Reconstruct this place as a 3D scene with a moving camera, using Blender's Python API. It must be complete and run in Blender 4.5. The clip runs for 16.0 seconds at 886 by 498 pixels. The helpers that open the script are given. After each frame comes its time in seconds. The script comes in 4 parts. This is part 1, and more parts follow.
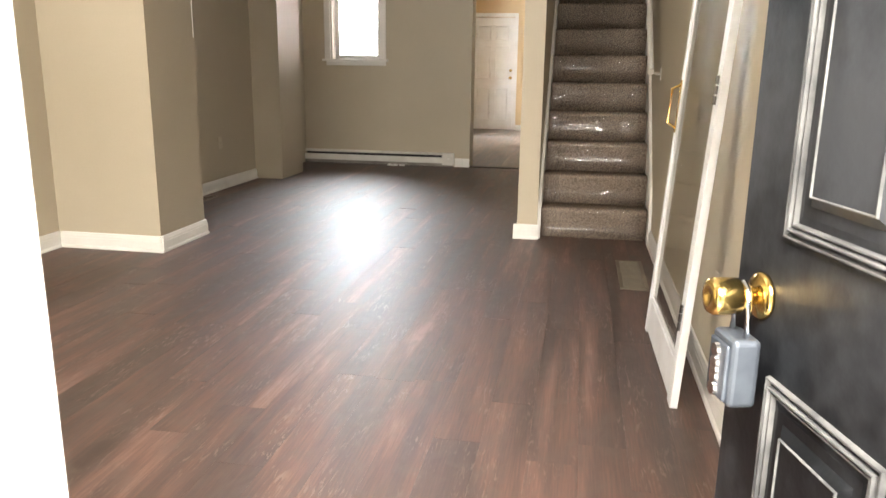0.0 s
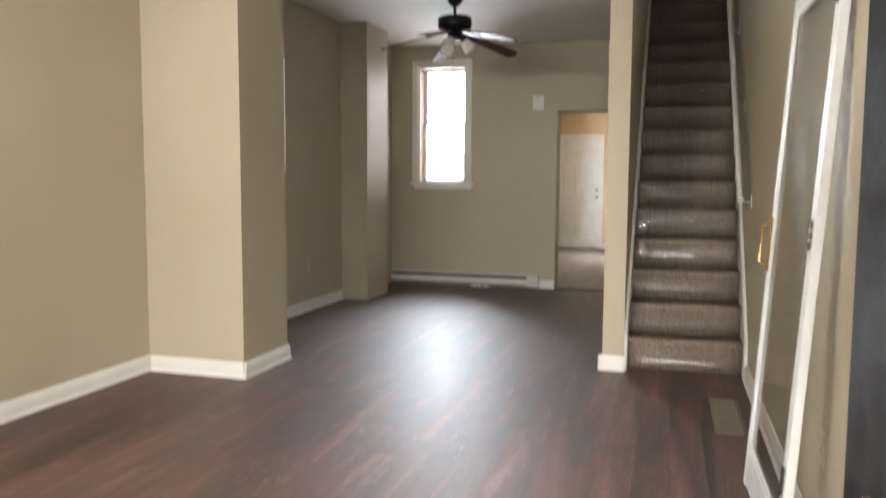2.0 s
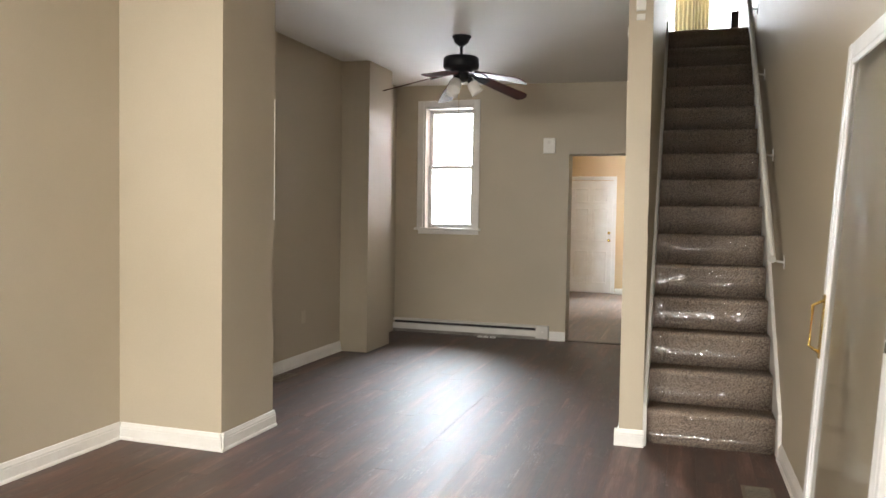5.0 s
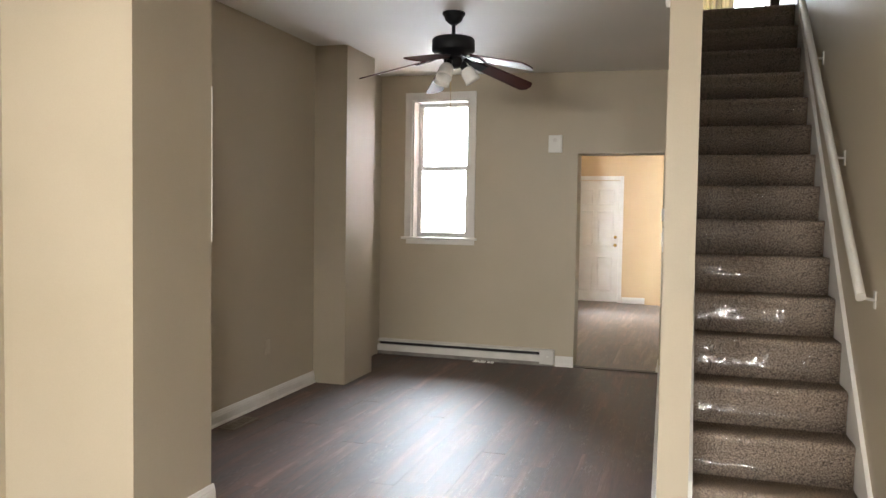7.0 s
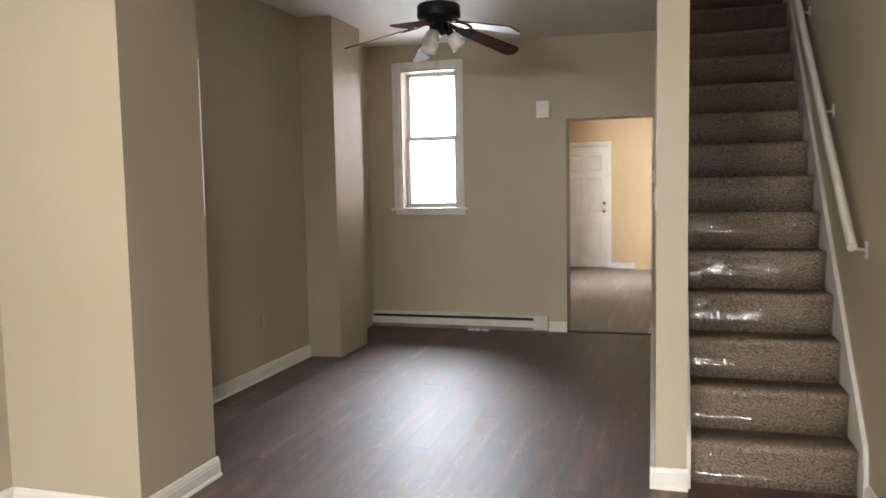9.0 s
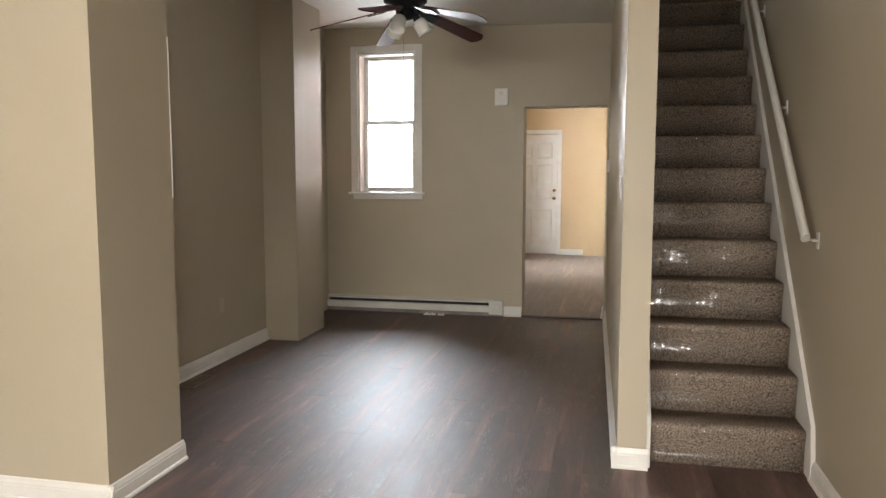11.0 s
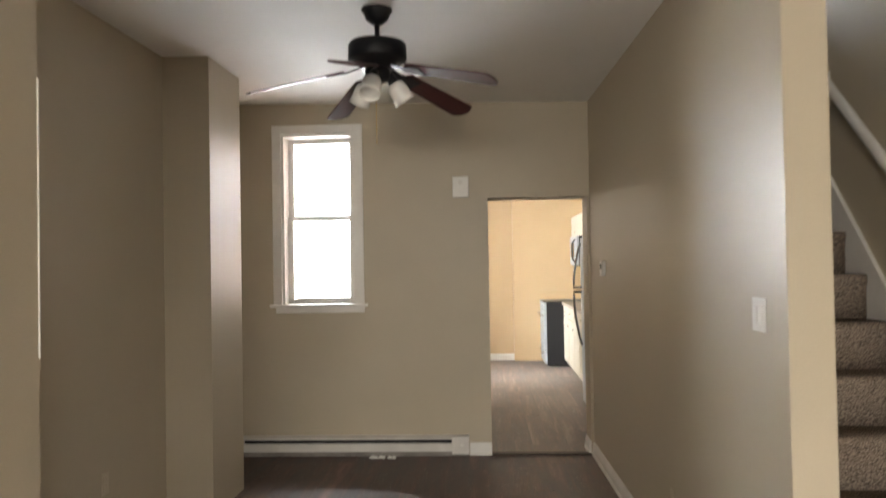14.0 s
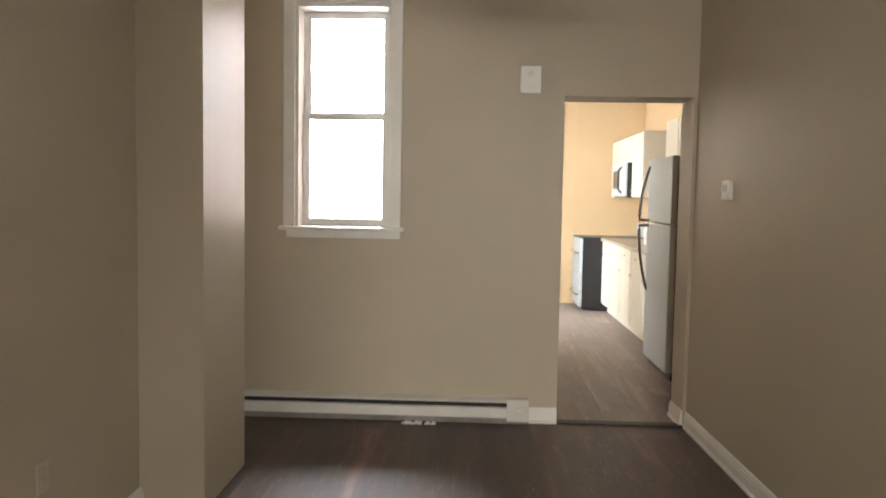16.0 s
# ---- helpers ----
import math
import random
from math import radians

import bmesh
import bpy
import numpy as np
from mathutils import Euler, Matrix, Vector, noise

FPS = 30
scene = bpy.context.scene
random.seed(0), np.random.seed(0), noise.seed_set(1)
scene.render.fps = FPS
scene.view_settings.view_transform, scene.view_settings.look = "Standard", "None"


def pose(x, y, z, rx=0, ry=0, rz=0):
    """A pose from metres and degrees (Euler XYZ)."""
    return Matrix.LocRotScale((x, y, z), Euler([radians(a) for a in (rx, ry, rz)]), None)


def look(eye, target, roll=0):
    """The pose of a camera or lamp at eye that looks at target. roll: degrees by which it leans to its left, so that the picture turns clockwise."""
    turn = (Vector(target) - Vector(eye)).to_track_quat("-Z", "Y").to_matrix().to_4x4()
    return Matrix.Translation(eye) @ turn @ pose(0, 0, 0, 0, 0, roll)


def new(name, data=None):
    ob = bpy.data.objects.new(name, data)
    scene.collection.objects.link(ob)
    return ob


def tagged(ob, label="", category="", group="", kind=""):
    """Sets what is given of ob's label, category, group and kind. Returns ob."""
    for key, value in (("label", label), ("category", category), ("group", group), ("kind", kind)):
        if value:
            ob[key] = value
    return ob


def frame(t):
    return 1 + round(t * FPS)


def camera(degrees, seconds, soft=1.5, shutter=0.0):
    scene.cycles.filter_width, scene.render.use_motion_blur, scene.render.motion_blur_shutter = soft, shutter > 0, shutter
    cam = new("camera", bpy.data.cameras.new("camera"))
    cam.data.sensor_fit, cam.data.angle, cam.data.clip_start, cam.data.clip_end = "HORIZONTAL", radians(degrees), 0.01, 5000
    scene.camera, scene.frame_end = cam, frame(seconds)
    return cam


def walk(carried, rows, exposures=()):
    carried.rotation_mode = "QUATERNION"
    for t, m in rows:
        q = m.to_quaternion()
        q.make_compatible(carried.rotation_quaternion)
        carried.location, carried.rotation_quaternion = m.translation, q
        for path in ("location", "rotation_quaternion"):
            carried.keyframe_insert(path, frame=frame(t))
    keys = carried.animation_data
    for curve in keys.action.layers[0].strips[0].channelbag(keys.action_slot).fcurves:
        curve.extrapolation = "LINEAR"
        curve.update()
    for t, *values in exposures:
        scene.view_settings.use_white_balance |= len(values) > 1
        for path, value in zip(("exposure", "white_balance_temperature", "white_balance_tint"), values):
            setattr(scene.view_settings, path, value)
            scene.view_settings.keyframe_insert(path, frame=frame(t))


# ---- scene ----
cam = camera(61.2, 16.0, shutter=0.4)
PATH = [
    (0, (0.299, 0.179, 1.148), (-0.042, 2.094, 0.681), 0.8),
    (0.5, (0.334, 0.194, 1.119), (-0.038, 2.081, 0.568), 0.5),
    (1, (0.337, 0.187, 1.105), (-0.088, 2.031, 0.459), 0.6),
    (1.5, (0.327, 0.221, 1.154), (-0.188, 2.079, 0.623), 0.6),
    (2, (0.321, 0.271, 1.245), (-0.259, 2.177, 1.071), 0.3),
    (2.5, (0.346, 0.344, 1.327), (-0.271, 2.243, 1.446), 0.7),
    (3, (0.341, 0.327, 1.373), (-0.264, 2.201, 1.722), 1.6),
    (3.5, (0.306, 0.289, 1.377), (-0.268, 2.149, 1.838), 1.4),
    (4, (0.314, 0.336, 1.346), (-0.251, 2.234, 1.623), 1.3),
    (4.2, (0.312, 0.401, 1.317), (-0.257, 2.315, 1.439), 1.3),
    (6.3, (-0.002, 1.335, 1.479), (-0.643, 3.224, 1.340), 0.1),
    (6.5, (-0.031, 1.450, 1.489), (-0.641, 3.351, 1.374), -0.3),
    (7, (-0.031, 1.736, 1.483), (-0.629, 3.642, 1.392), 0.9),
    (7.5, (0.033, 1.861, 1.450), (-0.623, 3.748, 1.346), 0.8),
    (8, (0.014, 1.903, 1.443), (-0.656, 3.783, 1.303), 0.1),
    (8.5, (-0.005, 1.862, 1.419), (-0.671, 3.742, 1.277), 0.1),
    (9, (-0.057, 1.716, 1.446), (-0.625, 3.627, 1.285), -1.1),
    (9.5, (-0.075, 1.579, 1.462), (-0.543, 3.515, 1.273), -0.8),
    (11.8, (-0.276, 1.798, 1.439), (-0.653, 3.751, 1.222), 0.9),
    (12, (-0.314, 1.893, 1.433), (-0.640, 3.853, 1.200), 1.3),
    (12.5, (-0.558, 2.123, 1.456), (-0.739, 4.106, 1.266), 0.3),
    (13, (-0.716, 2.417, 1.545), (-0.824, 4.414, 1.541), -1.3),
    (13.5, (-0.846, 2.678, 1.582), (-0.962, 4.671, 1.717), -0.6),
    (14, (-1.038, 2.962, 1.571), (-1.142, 4.959, 1.609), -1.0),
    (14.5, (-1.090, 3.365, 1.514), (-1.226, 5.347, 1.285), -0.1),
    (15, (-1.261, 3.672, 1.371), (-1.422, 5.643, 1.072), 1.3),
    (15.5, (-1.402, 3.967, 1.436), (-1.576, 5.944, 1.190), 0.3),
    (16, (-1.554, 4.320, 1.439), (-1.631, 6.315, 1.306), 1.0),
]
EXPOSURES = [(0.0, 0.10, 6650, 10), (1.5, 0.03, 6600, 10), (2.0, -0.1, 6350, 10), (2.5, -0.1, 6250, 10), (3.5, -0.25, 6050, 10), (4.2, -0.12, 6250, 10), (6.3, 0.12, 6400, 10), (7.5, 0.15, 6300, 10), (8.5, 0.03, 6350, 10),
             (9.5, -0.25, 6400, 10), (12.0, -0.12, 6500, 10), (14.0, -0.07, 6650, 10), (16.0, 0.13, 6550, 10)]
walk(cam, [(t, look(eye, target, roll)) for t, eye, target, roll in PATH], EXPOSURES)


# ---- world and large lights ----
world = bpy.data.worlds.new("world")
scene.world = world
world.use_nodes = True
wn = world.node_tree
sky = wn.nodes.new("ShaderNodeTexSky")
sky.sky_type, sky.sun_disc = "NISHITA", False
sky.sun_elevation, sky.sun_rotation = radians(49), radians(262)
wn.links.new(sky.outputs[0], wn.nodes["Background"].inputs[0])
wn.nodes["Background"].inputs[1].default_value = 0.12


def area_light(name, eye, target, w, h, power, colour=(1, 1, 1)):
    d = bpy.data.lights.new(name, "AREA")
    d.shape, d.size, d.size_y, d.energy, d.color = "RECTANGLE", w, h, power, colour
    ob = new(name, d)
    ob.matrix_world = look(eye, target)
    return ob


sun_data = bpy.data.lights.new("sun", "SUN")
sun_data.energy, sun_data.angle, sun_data.color = 4.5, radians(12), (1.0, 0.97, 0.92)
new("sun", sun_data).matrix_world = look((-7, -1, 8), (0, 0, 0))
area_light("sky_front_door", (0.45, -0.55, 2.42), (-0.55, 0.40, 0.60), 1.5, 1.8, 1350, (1.0, 0.95, 0.875))
area_light("ground_bounce_front_window", (-2.30, -0.20, 0.68), (-1.60, 2.40, 2.90), 0.9, 0.7, 230, (1.0, 0.97, 0.92))
area_light("sky_front_window", (-1.90, -0.12, 2.15), (-2.50, 4.40, 1.25), 1.1, 0.8, 160, (1.0, 0.94, 0.85))
# warm fill added for the kitchen, from a window that is never in view
area_light("fill_unseen_kitchen_window", (-2.35, 12.6, 1.8), (-0.6, 12.4, 0.3), 1.2, 1.3, 42, (1.0, 0.90, 0.76))


# ---- materials ----
def mat(name, c1, c2=None, rough=0.5, scale=6.0, bump=0.0, bscale=60.0, metal=0.0, spec=0.5, stretch=(1, 1, 1), vary=0.0, rvar=0.0, detail=4.0, sharp=0.2):
    """Two-scale procedural surface: broad tone drift, fine grain and relief; vary shifts the tone object by object."""
    m = bpy.data.materials.new(name)
    m.use_nodes = True
    nt = m.node_tree
    b = nt.nodes["Principled BSDF"]
    co = nt.nodes.new("ShaderNodeTexCoord")
    mp = nt.nodes.new("ShaderNodeMapping")
    mp.inputs["Scale"].default_value = stretch
    nt.links.new(co.outputs["Object"], mp.inputs[0])
    vec = mp.outputs[0]
    oi = nt.nodes.new("ShaderNodeObjectInfo")
    if vary:
        ad = nt.nodes.new("ShaderNodeVectorMath")
        ad.operation = "MULTIPLY_ADD"
        cb = nt.nodes.new("ShaderNodeCombineXYZ")
        for k in range(3):
            nt.links.new(oi.outputs["Random"], cb.inputs[k])
        nt.links.new(cb.outputs[0], ad.inputs[0])
        ad.inputs[1].default_value = (37, 53, 71)
        nt.links.new(vec, ad.inputs[2])
        vec = ad.outputs[0]
    n1 = nt.nodes.new("ShaderNodeTexNoise")
    n1.inputs["Scale"].default_value, n1.inputs["Detail"].default_value = scale, detail
    nt.links.new(vec, n1.inputs["Vector"])
    n2 = nt.nodes.new("ShaderNodeTexNoise")
    n2.inputs["Scale"].default_value, n2.inputs["Detail"].default_value = bscale, 3.0
    nt.links.new(vec, n2.inputs["Vector"])
    ramp = nt.nodes.new("ShaderNodeValToRGB")
    c2 = c2 or tuple(v * 0.9 for v in c1)
    ramp.color_ramp.elements[0].position, ramp.color_ramp.elements[1].position = 0.5 - sharp, 0.5 + sharp
    ramp.color_ramp.elements[0].color, ramp.color_ramp.elements[1].color = (*c2, 1), (*c1, 1)
    add = nt.nodes.new("ShaderNodeMath")
    add.operation = "MULTIPLY_ADD"
    nt.links.new(n2.outputs["Fac"], add.inputs[0])
    add.inputs[1].default_value = 0.3
    sub = nt.nodes.new("ShaderNodeMath")
    sub.operation = "SUBTRACT"
    nt.links.new(n1.outputs["Fac"], sub.inputs[0])
    sub.inputs[1].default_value = 0.15
    nt.links.new(sub.outputs[0], add.inputs[2])
    fac = add.outputs[0]
    if vary:
        v2 = nt.nodes.new("ShaderNodeMath")
        v2.operation = "MULTIPLY_ADD"
        nt.links.new(oi.outputs["Random"], v2.inputs[0])
        v2.inputs[1].default_value = vary
        off = nt.nodes.new("ShaderNodeMath")
        off.operation = "SUBTRACT"
        nt.links.new(fac, off.inputs[0])
        off.inputs[1].default_value = vary / 2
        nt.links.new(off.outputs[0], v2.inputs[2])
        fac = v2.outputs[0]
    nt.links.new(fac, ramp.inputs[0])
    nt.links.new(ramp.outputs[0], b.inputs["Base Color"])
    b.inputs["Roughness"].default_value, b.inputs["Metallic"].default_value = rough, metal
    b.inputs["Specular IOR Level"].default_value = spec
    if rvar:
        mr = nt.nodes.new("ShaderNodeMapRange")
        mr.inputs["From Min"].default_value, mr.inputs["From Max"].default_value = 0.3, 0.7
        mr.inputs["To Min"].default_value, mr.inputs["To Max"].default_value = rough - rvar, rough + rvar
        nt.links.new(n1.outputs["Fac"], mr.inputs["Value"])
        nt.links.new(mr.outputs[0], b.inputs["Roughness"])
    if bump:
        bp = nt.nodes.new("ShaderNodeBump")
        bp.inputs["Strength"].default_value, bp.inputs["Distance"].default_value = bump, 0.01
        nt.links.new(n2.outputs["Fac"], bp.inputs["Height"])
        nt.links.new(bp.outputs[0], b.inputs["Normal"])
    return m


PAINT = mat("beige_wall_paint", (0.492, 0.432, 0.330), (0.452, 0.396, 0.298), 0.44, 1.2, 0.06, 140, spec=0.42, rvar=0.06)
KPAINT = mat("warm_yellow_wall_paint", (0.61, 0.445, 0.26), (0.58, 0.42, 0.24), 0.45, 1.2, 0.06, 140)
CEIL = mat("ceiling_white", (0.84, 0.83, 0.81), (0.80, 0.80, 0.775), 0.8, 1.5, 0.05, 120)
TRIM = mat("white_trim_paint", (0.80, 0.79, 0.76), (0.72, 0.70, 0.66), 0.35, 5, 0.04, 70)
def plank_mat(name="vinyl_plank", gain=(1, 1, 1), lift=0.0):
    """Vinyl board print: long streaks, grey and red drifts, fine grain, each board cut from another stretch."""
    m = bpy.data.materials.new(name)
    m.use_nodes = True
    nt = m.node_tree
    b = nt.nodes["Principled BSDF"]

    def node(kind):
        return nt.nodes.new("ShaderNode" + kind)

    co, oi, cb, ad = node("TexCoord"), node("ObjectInfo"), node("CombineXYZ"), node("VectorMath")
    ad.operation = "MULTIPLY_ADD"
    for k in range(3):
        nt.links.new(oi.outputs["Random"], cb.inputs[k])
    nt.links.new(cb.outputs[0], ad.inputs[0])
    ad.inputs[1].default_value = (37, 53, 71)
    nt.links.new(co.outputs["Object"], ad.inputs[2])

    def streak(sx, sy, scale, detail, distort=0.0):
        mp, n = node("Mapping"), node("TexNoise")
        mp.inputs["Scale"].default_value = (sx, sy, 1)
        nt.links.new(ad.outputs[0], mp.inputs[0])
        nt.links.new(mp.outputs[0], n.inputs["Vector"])
        n.inputs["Scale"].default_value, n.inputs["Detail"].default_value, n.inputs["Distortion"].default_value = scale, detail, distort
        return n.outputs["Fac"]

    broad, fine, knots = streak(3.0, 0.24, 4.0, 4, 0.4), streak(22, 0.8, 8, 4), streak(1.5, 0.9, 7, 3, 1.5)
    mix = node("Math")
    mix.operation = "MULTIPLY_ADD"
    nt.links.new(fine, mix.inputs[0])
    mix.inputs[1].default_value = 0.34
    shift = node("Math")
    shift.operation = "MULTIPLY_ADD"
    nt.links.new(oi.outputs["Random"], shift.inputs[0])
    shift.inputs[1].default_value, shift.inputs[2].default_value = 0.10, -0.22
    s2 = node("Math")
    s2.operation = "ADD"
    nt.links.new(broad, s2.inputs[0])
    nt.links.new(shift.outputs[0], s2.inputs[1])
    nt.links.new(s2.outputs[0], mix.inputs[2])
    ramp = node("ValToRGB")
    e = ramp.color_ramp.elements
    e[0].position, e[0].color = 0.29, (0.030, 0.016, 0.012, 1)
    e[1].position, e[1].color = 0.75, (0.175, 0.100, 0.078, 1)
    for p, c in ((0.44, (0.052, 0.027, 0.020, 1)), (0.60, (0.100, 0.048, 0.034, 1))):
        q = e.new(p)
        q.color = c
    for q in e:
        q.color = (q.color[0] * gain[0] + lift, q.color[1] * gain[1] + lift, q.color[2] * gain[2] + lift, 1)
    nt.links.new(mix.outputs[0], ramp.inputs[0])
    grey = node("MixRGB")
    kr = node("MapRange")
    kr.inputs["From Min"].default_value, kr.inputs["From Max"].default_value = 0.45, 0.75
    kr.inputs["To Max"].default_value = 0.55
    nt.links.new(knots, kr.inputs["Value"])
    nt.links.new(kr.outputs[0], grey.inputs[0])
    nt.links.new(ramp.outputs[0], grey.inputs[1])
    grey.inputs[2].default_value = (0.070 * gain[0] + lift, 0.048 * gain[1] + lift, 0.039 * gain[2] + lift, 1)
    # pale open-grain flecks, gathered in patches
    fleck, patch = streak(9.0, 1.3, 6, 5, 2.2), streak(2.2, 0.8, 3, 2, 0.5)
    fr, pr, both = node("MapRange"), node("MapRange"), node("Math")
    fr.inputs["From Min"].default_value, fr.inputs["From Max"].default_value = 0.55, 0.66
    pr.inputs["From Min"].default_value, pr.inputs["From Max"].default_value = 0.46, 0.66
    pr.inputs["To Max"].default_value = 0.7
    nt.links.new(fleck, fr.inputs["Value"])
    nt.links.new(patch, pr.inputs["Value"])
    both.operation = "MULTIPLY"
    nt.links.new(fr.outputs[0], both.inputs[0])
    nt.links.new(pr.outputs[0], both.inputs[1])
    pale = node("MixRGB")
    nt.links.new(both.outputs[0], pale.inputs[0])
    nt.links.new(grey.outputs[0], pale.inputs[1])
    pale.inputs[2].default_value = (0.19 * gain[0] + lift, 0.135 * gain[1] + lift, 0.115 * gain[2] + lift, 1)
    nt.links.new(pale.outputs[0], b.inputs["Base Color"])
    rr = node("MapRange")
    rr.inputs["From Min"].default_value, rr.inputs["From Max"].default_value = 0.3, 0.7
    rr.inputs["To Min"].default_value, rr.inputs["To Max"].default_value = 0.48, 0.58
    nt.links.new(broad, rr.inputs["Value"])
    nt.links.new(rr.outputs[0], b.inputs["Roughness"])
    b.inputs["Specular IOR Level"].default_value = 0.85
    bp = node("Bump")
    bp.inputs["Strength"].default_value, bp.inputs["Distance"].default_value = 0.03, 0.01
    nt.links.new(fine, bp.inputs["Height"])
    nt.links.new(bp.outputs[0], b.inputs["Normal"])
    return m


PLANK = plank_mat()
# same board print, raised and greyed: window light painted into the kitchen colour
PLANK_LIT = plank_mat("vinyl_plank_daylit", (1.5, 1.85, 1.85), 0.075)
SUB = mat("subfloor", (0.03, 0.02, 0.018), None, 0.9)
CARPET = mat("carpet", (0.43, 0.345, 0.275), (0.055, 0.040, 0.031), 0.95, 145, 0.4, 300, spec=0.1, sharp=0.16)
BLACK = mat("matte_black_metal", (0.006, 0.0065, 0.008), (0.010, 0.010, 0.012), 0.42, 8, 0.03, 60, spec=0.2)
CHERRY = mat("cherry_blade_wood", (0.075, 0.013, 0.013), (0.038, 0.008, 0.008), 0.45, 5, 0.05, 30, spec=0.25, stretch=(0.4, 6, 6))
OPAL = mat("frosted_glass_shade", (0.82, 0.81, 0.77), (0.76, 0.74, 0.70), 0.25, 8)
DOORPAINT = mat("black_door_paint", (0.030, 0.032, 0.036), (0.004, 0.0045, 0.0055), 0.40, 2.4, 0.10, 26, spec=0.2, rvar=0.12, detail=9, sharp=0.12)
WORN = mat("worn_grey_moulding", (0.13, 0.13, 0.128), (0.025, 0.026, 0.028), 0.4, 14, 0.1, 60)
BRASS = mat("polished_brass", (0.83, 0.60, 0.22), (0.70, 0.48, 0.15), 0.18, 8, metal=1.0)
STEELBOX = mat("lockbox_zinc", (0.12, 0.14, 0.17), (0.07, 0.08, 0.10), 0.40, 9, 0.05, 60, metal=0.7)
CHROME = mat("chrome", (0.75, 0.75, 0.76), None, 0.12, 8, metal=1.0)
DARKSTEEL = mat("dark_steel", (0.26, 0.26, 0.265), (0.18, 0.18, 0.185), 0.22, 8, metal=1.0)
STAINLESS = mat("brushed_stainless", (0.60, 0.66, 0.70), (0.53, 0.59, 0.63), 0.36, 3, 0.03, 40, metal=0.35, stretch=(1, 20, 1))
APPL = mat("appliance_black", (0.012, 0.012, 0.014), None, 0.3)
CABINET = mat("white_cabinet", (0.72, 0.67, 0.56), (0.67, 0.62, 0.51), 0.35, 4)
COUNTER = mat("laminate_counter", (0.50, 0.42, 0.33), (0.33, 0.27, 0.21), 0.3, 40)
ALMOND = mat("painted_outlet_plastic", (0.56, 0.50, 0.40), (0.52, 0.46, 0.36), 0.4, 9)
PLASTIC = mat("white_plastic", (0.80, 0.79, 0.75), (0.75, 0.74, 0.70), 0.35, 9)
HEATER = mat("enamel_white", (0.74, 0.72, 0.68), (0.62, 0.60, 0.56), 0.35, 6, 0.03, 60)
DULL = mat("dull_grey_metal", (0.30, 0.275, 0.25), (0.17, 0.155, 0.14), 0.6, 7, 0.1, 50)
# near-black fill that paints the shade inside gaps
DARK = mat("gap_shade", (0.02, 0.02, 0.02), None, 0.8)
VENT = mat("vent_bronze", (0.20, 0.17, 0.125), (0.15, 0.125, 0.095), 0.45, 10, metal=0.2)
ALU = mat("white_aluminium", (0.82, 0.83, 0.84), (0.70, 0.70, 0.70), 0.32, 6, 0.03, 50)
CONCRETE = mat("concrete", (0.42, 0.40, 0.37), (0.30, 0.29, 0.27), 0.9, 4, 0.3, 40)
# red brick painted pale pink, so its sunlit bounce brightens the window jamb
BRICK = mat("brick_paled_for_sun", (0.80, 0.60, 0.53), (0.72, 0.50, 0.43), 0.9, 8, 0.3, 40)
CURTAIN = mat("tan_curtain_fabric", (0.60, 0.54, 0.38), (0.52, 0.46, 0.31), 0.9, 10)
tl, am = CURTAIN.node_tree.nodes.new("ShaderNodeBsdfTranslucent"), CURTAIN.node_tree.nodes.new("ShaderNodeAddShader")
tl.inputs[0].default_value = (0.17, 0.155, 0.105, 1)
CURTAIN.node_tree.links.new(CURTAIN.node_tree.nodes["Principled BSDF"].outputs[0], am.inputs[0])
CURTAIN.node_tree.links.new(tl.outputs[0], am.inputs[1])
CURTAIN.node_tree.links.new(am.outputs[0], CURTAIN.node_tree.nodes["Material Output"].inputs[0])


def glass_mat(name, rough, mixf, tint=(1, 1, 1), gain=1.0):
    m = bpy.data.materials.new(name)
    m.use_nodes = True
    nt = m.node_tree
    nt.nodes.remove(nt.nodes["Principled BSDF"])
    tr, gl, mx = nt.nodes.new("ShaderNodeBsdfTransparent"), nt.nodes.new("ShaderNodeBsdfGlossy"), nt.nodes.new("ShaderNodeMixShader")
    tr.inputs[0].default_value = (*tint, 1)
    gl.inputs["Roughness"].default_value = rough
    lw = nt.nodes.new("ShaderNodeLayerWeight")
    lw.inputs[0].default_value = 0.5
    pw = nt.nodes.new("ShaderNodeMath")
    pw.operation = "POWER"
    nt.links.new(lw.outputs["Facing"], pw.inputs[0])
    pw.inputs[1].default_value = 4.0
    mu = nt.nodes.new("ShaderNodeMath")
    mu.operation = "MULTIPLY_ADD"
    nt.links.new(pw.outputs[0], mu.inputs[0])
    mu.inputs[1].default_value, mu.inputs[2].default_value = gain, mixf
    nt.links.new(mu.outputs[0], mx.inputs[0])
    nt.links.new(tr.outputs[0], mx.inputs[1])
    nt.links.new(gl.outputs[0], mx.inputs[2])
    nt.links.new(mx.outputs[0], nt.nodes["Material Output"].inputs[0])
    return m


def glow(name, colour, strength):
    m = bpy.data.materials.new(name)
    m.use_nodes = True
    b = m.node_tree.nodes["Principled BSDF"]
    b.inputs["Base Color"].default_value = (0, 0, 0, 1)
    b.inputs["Emission Color"].default_value, b.inputs["Emission Strength"].default_value = (*colour, 1), strength
    return m


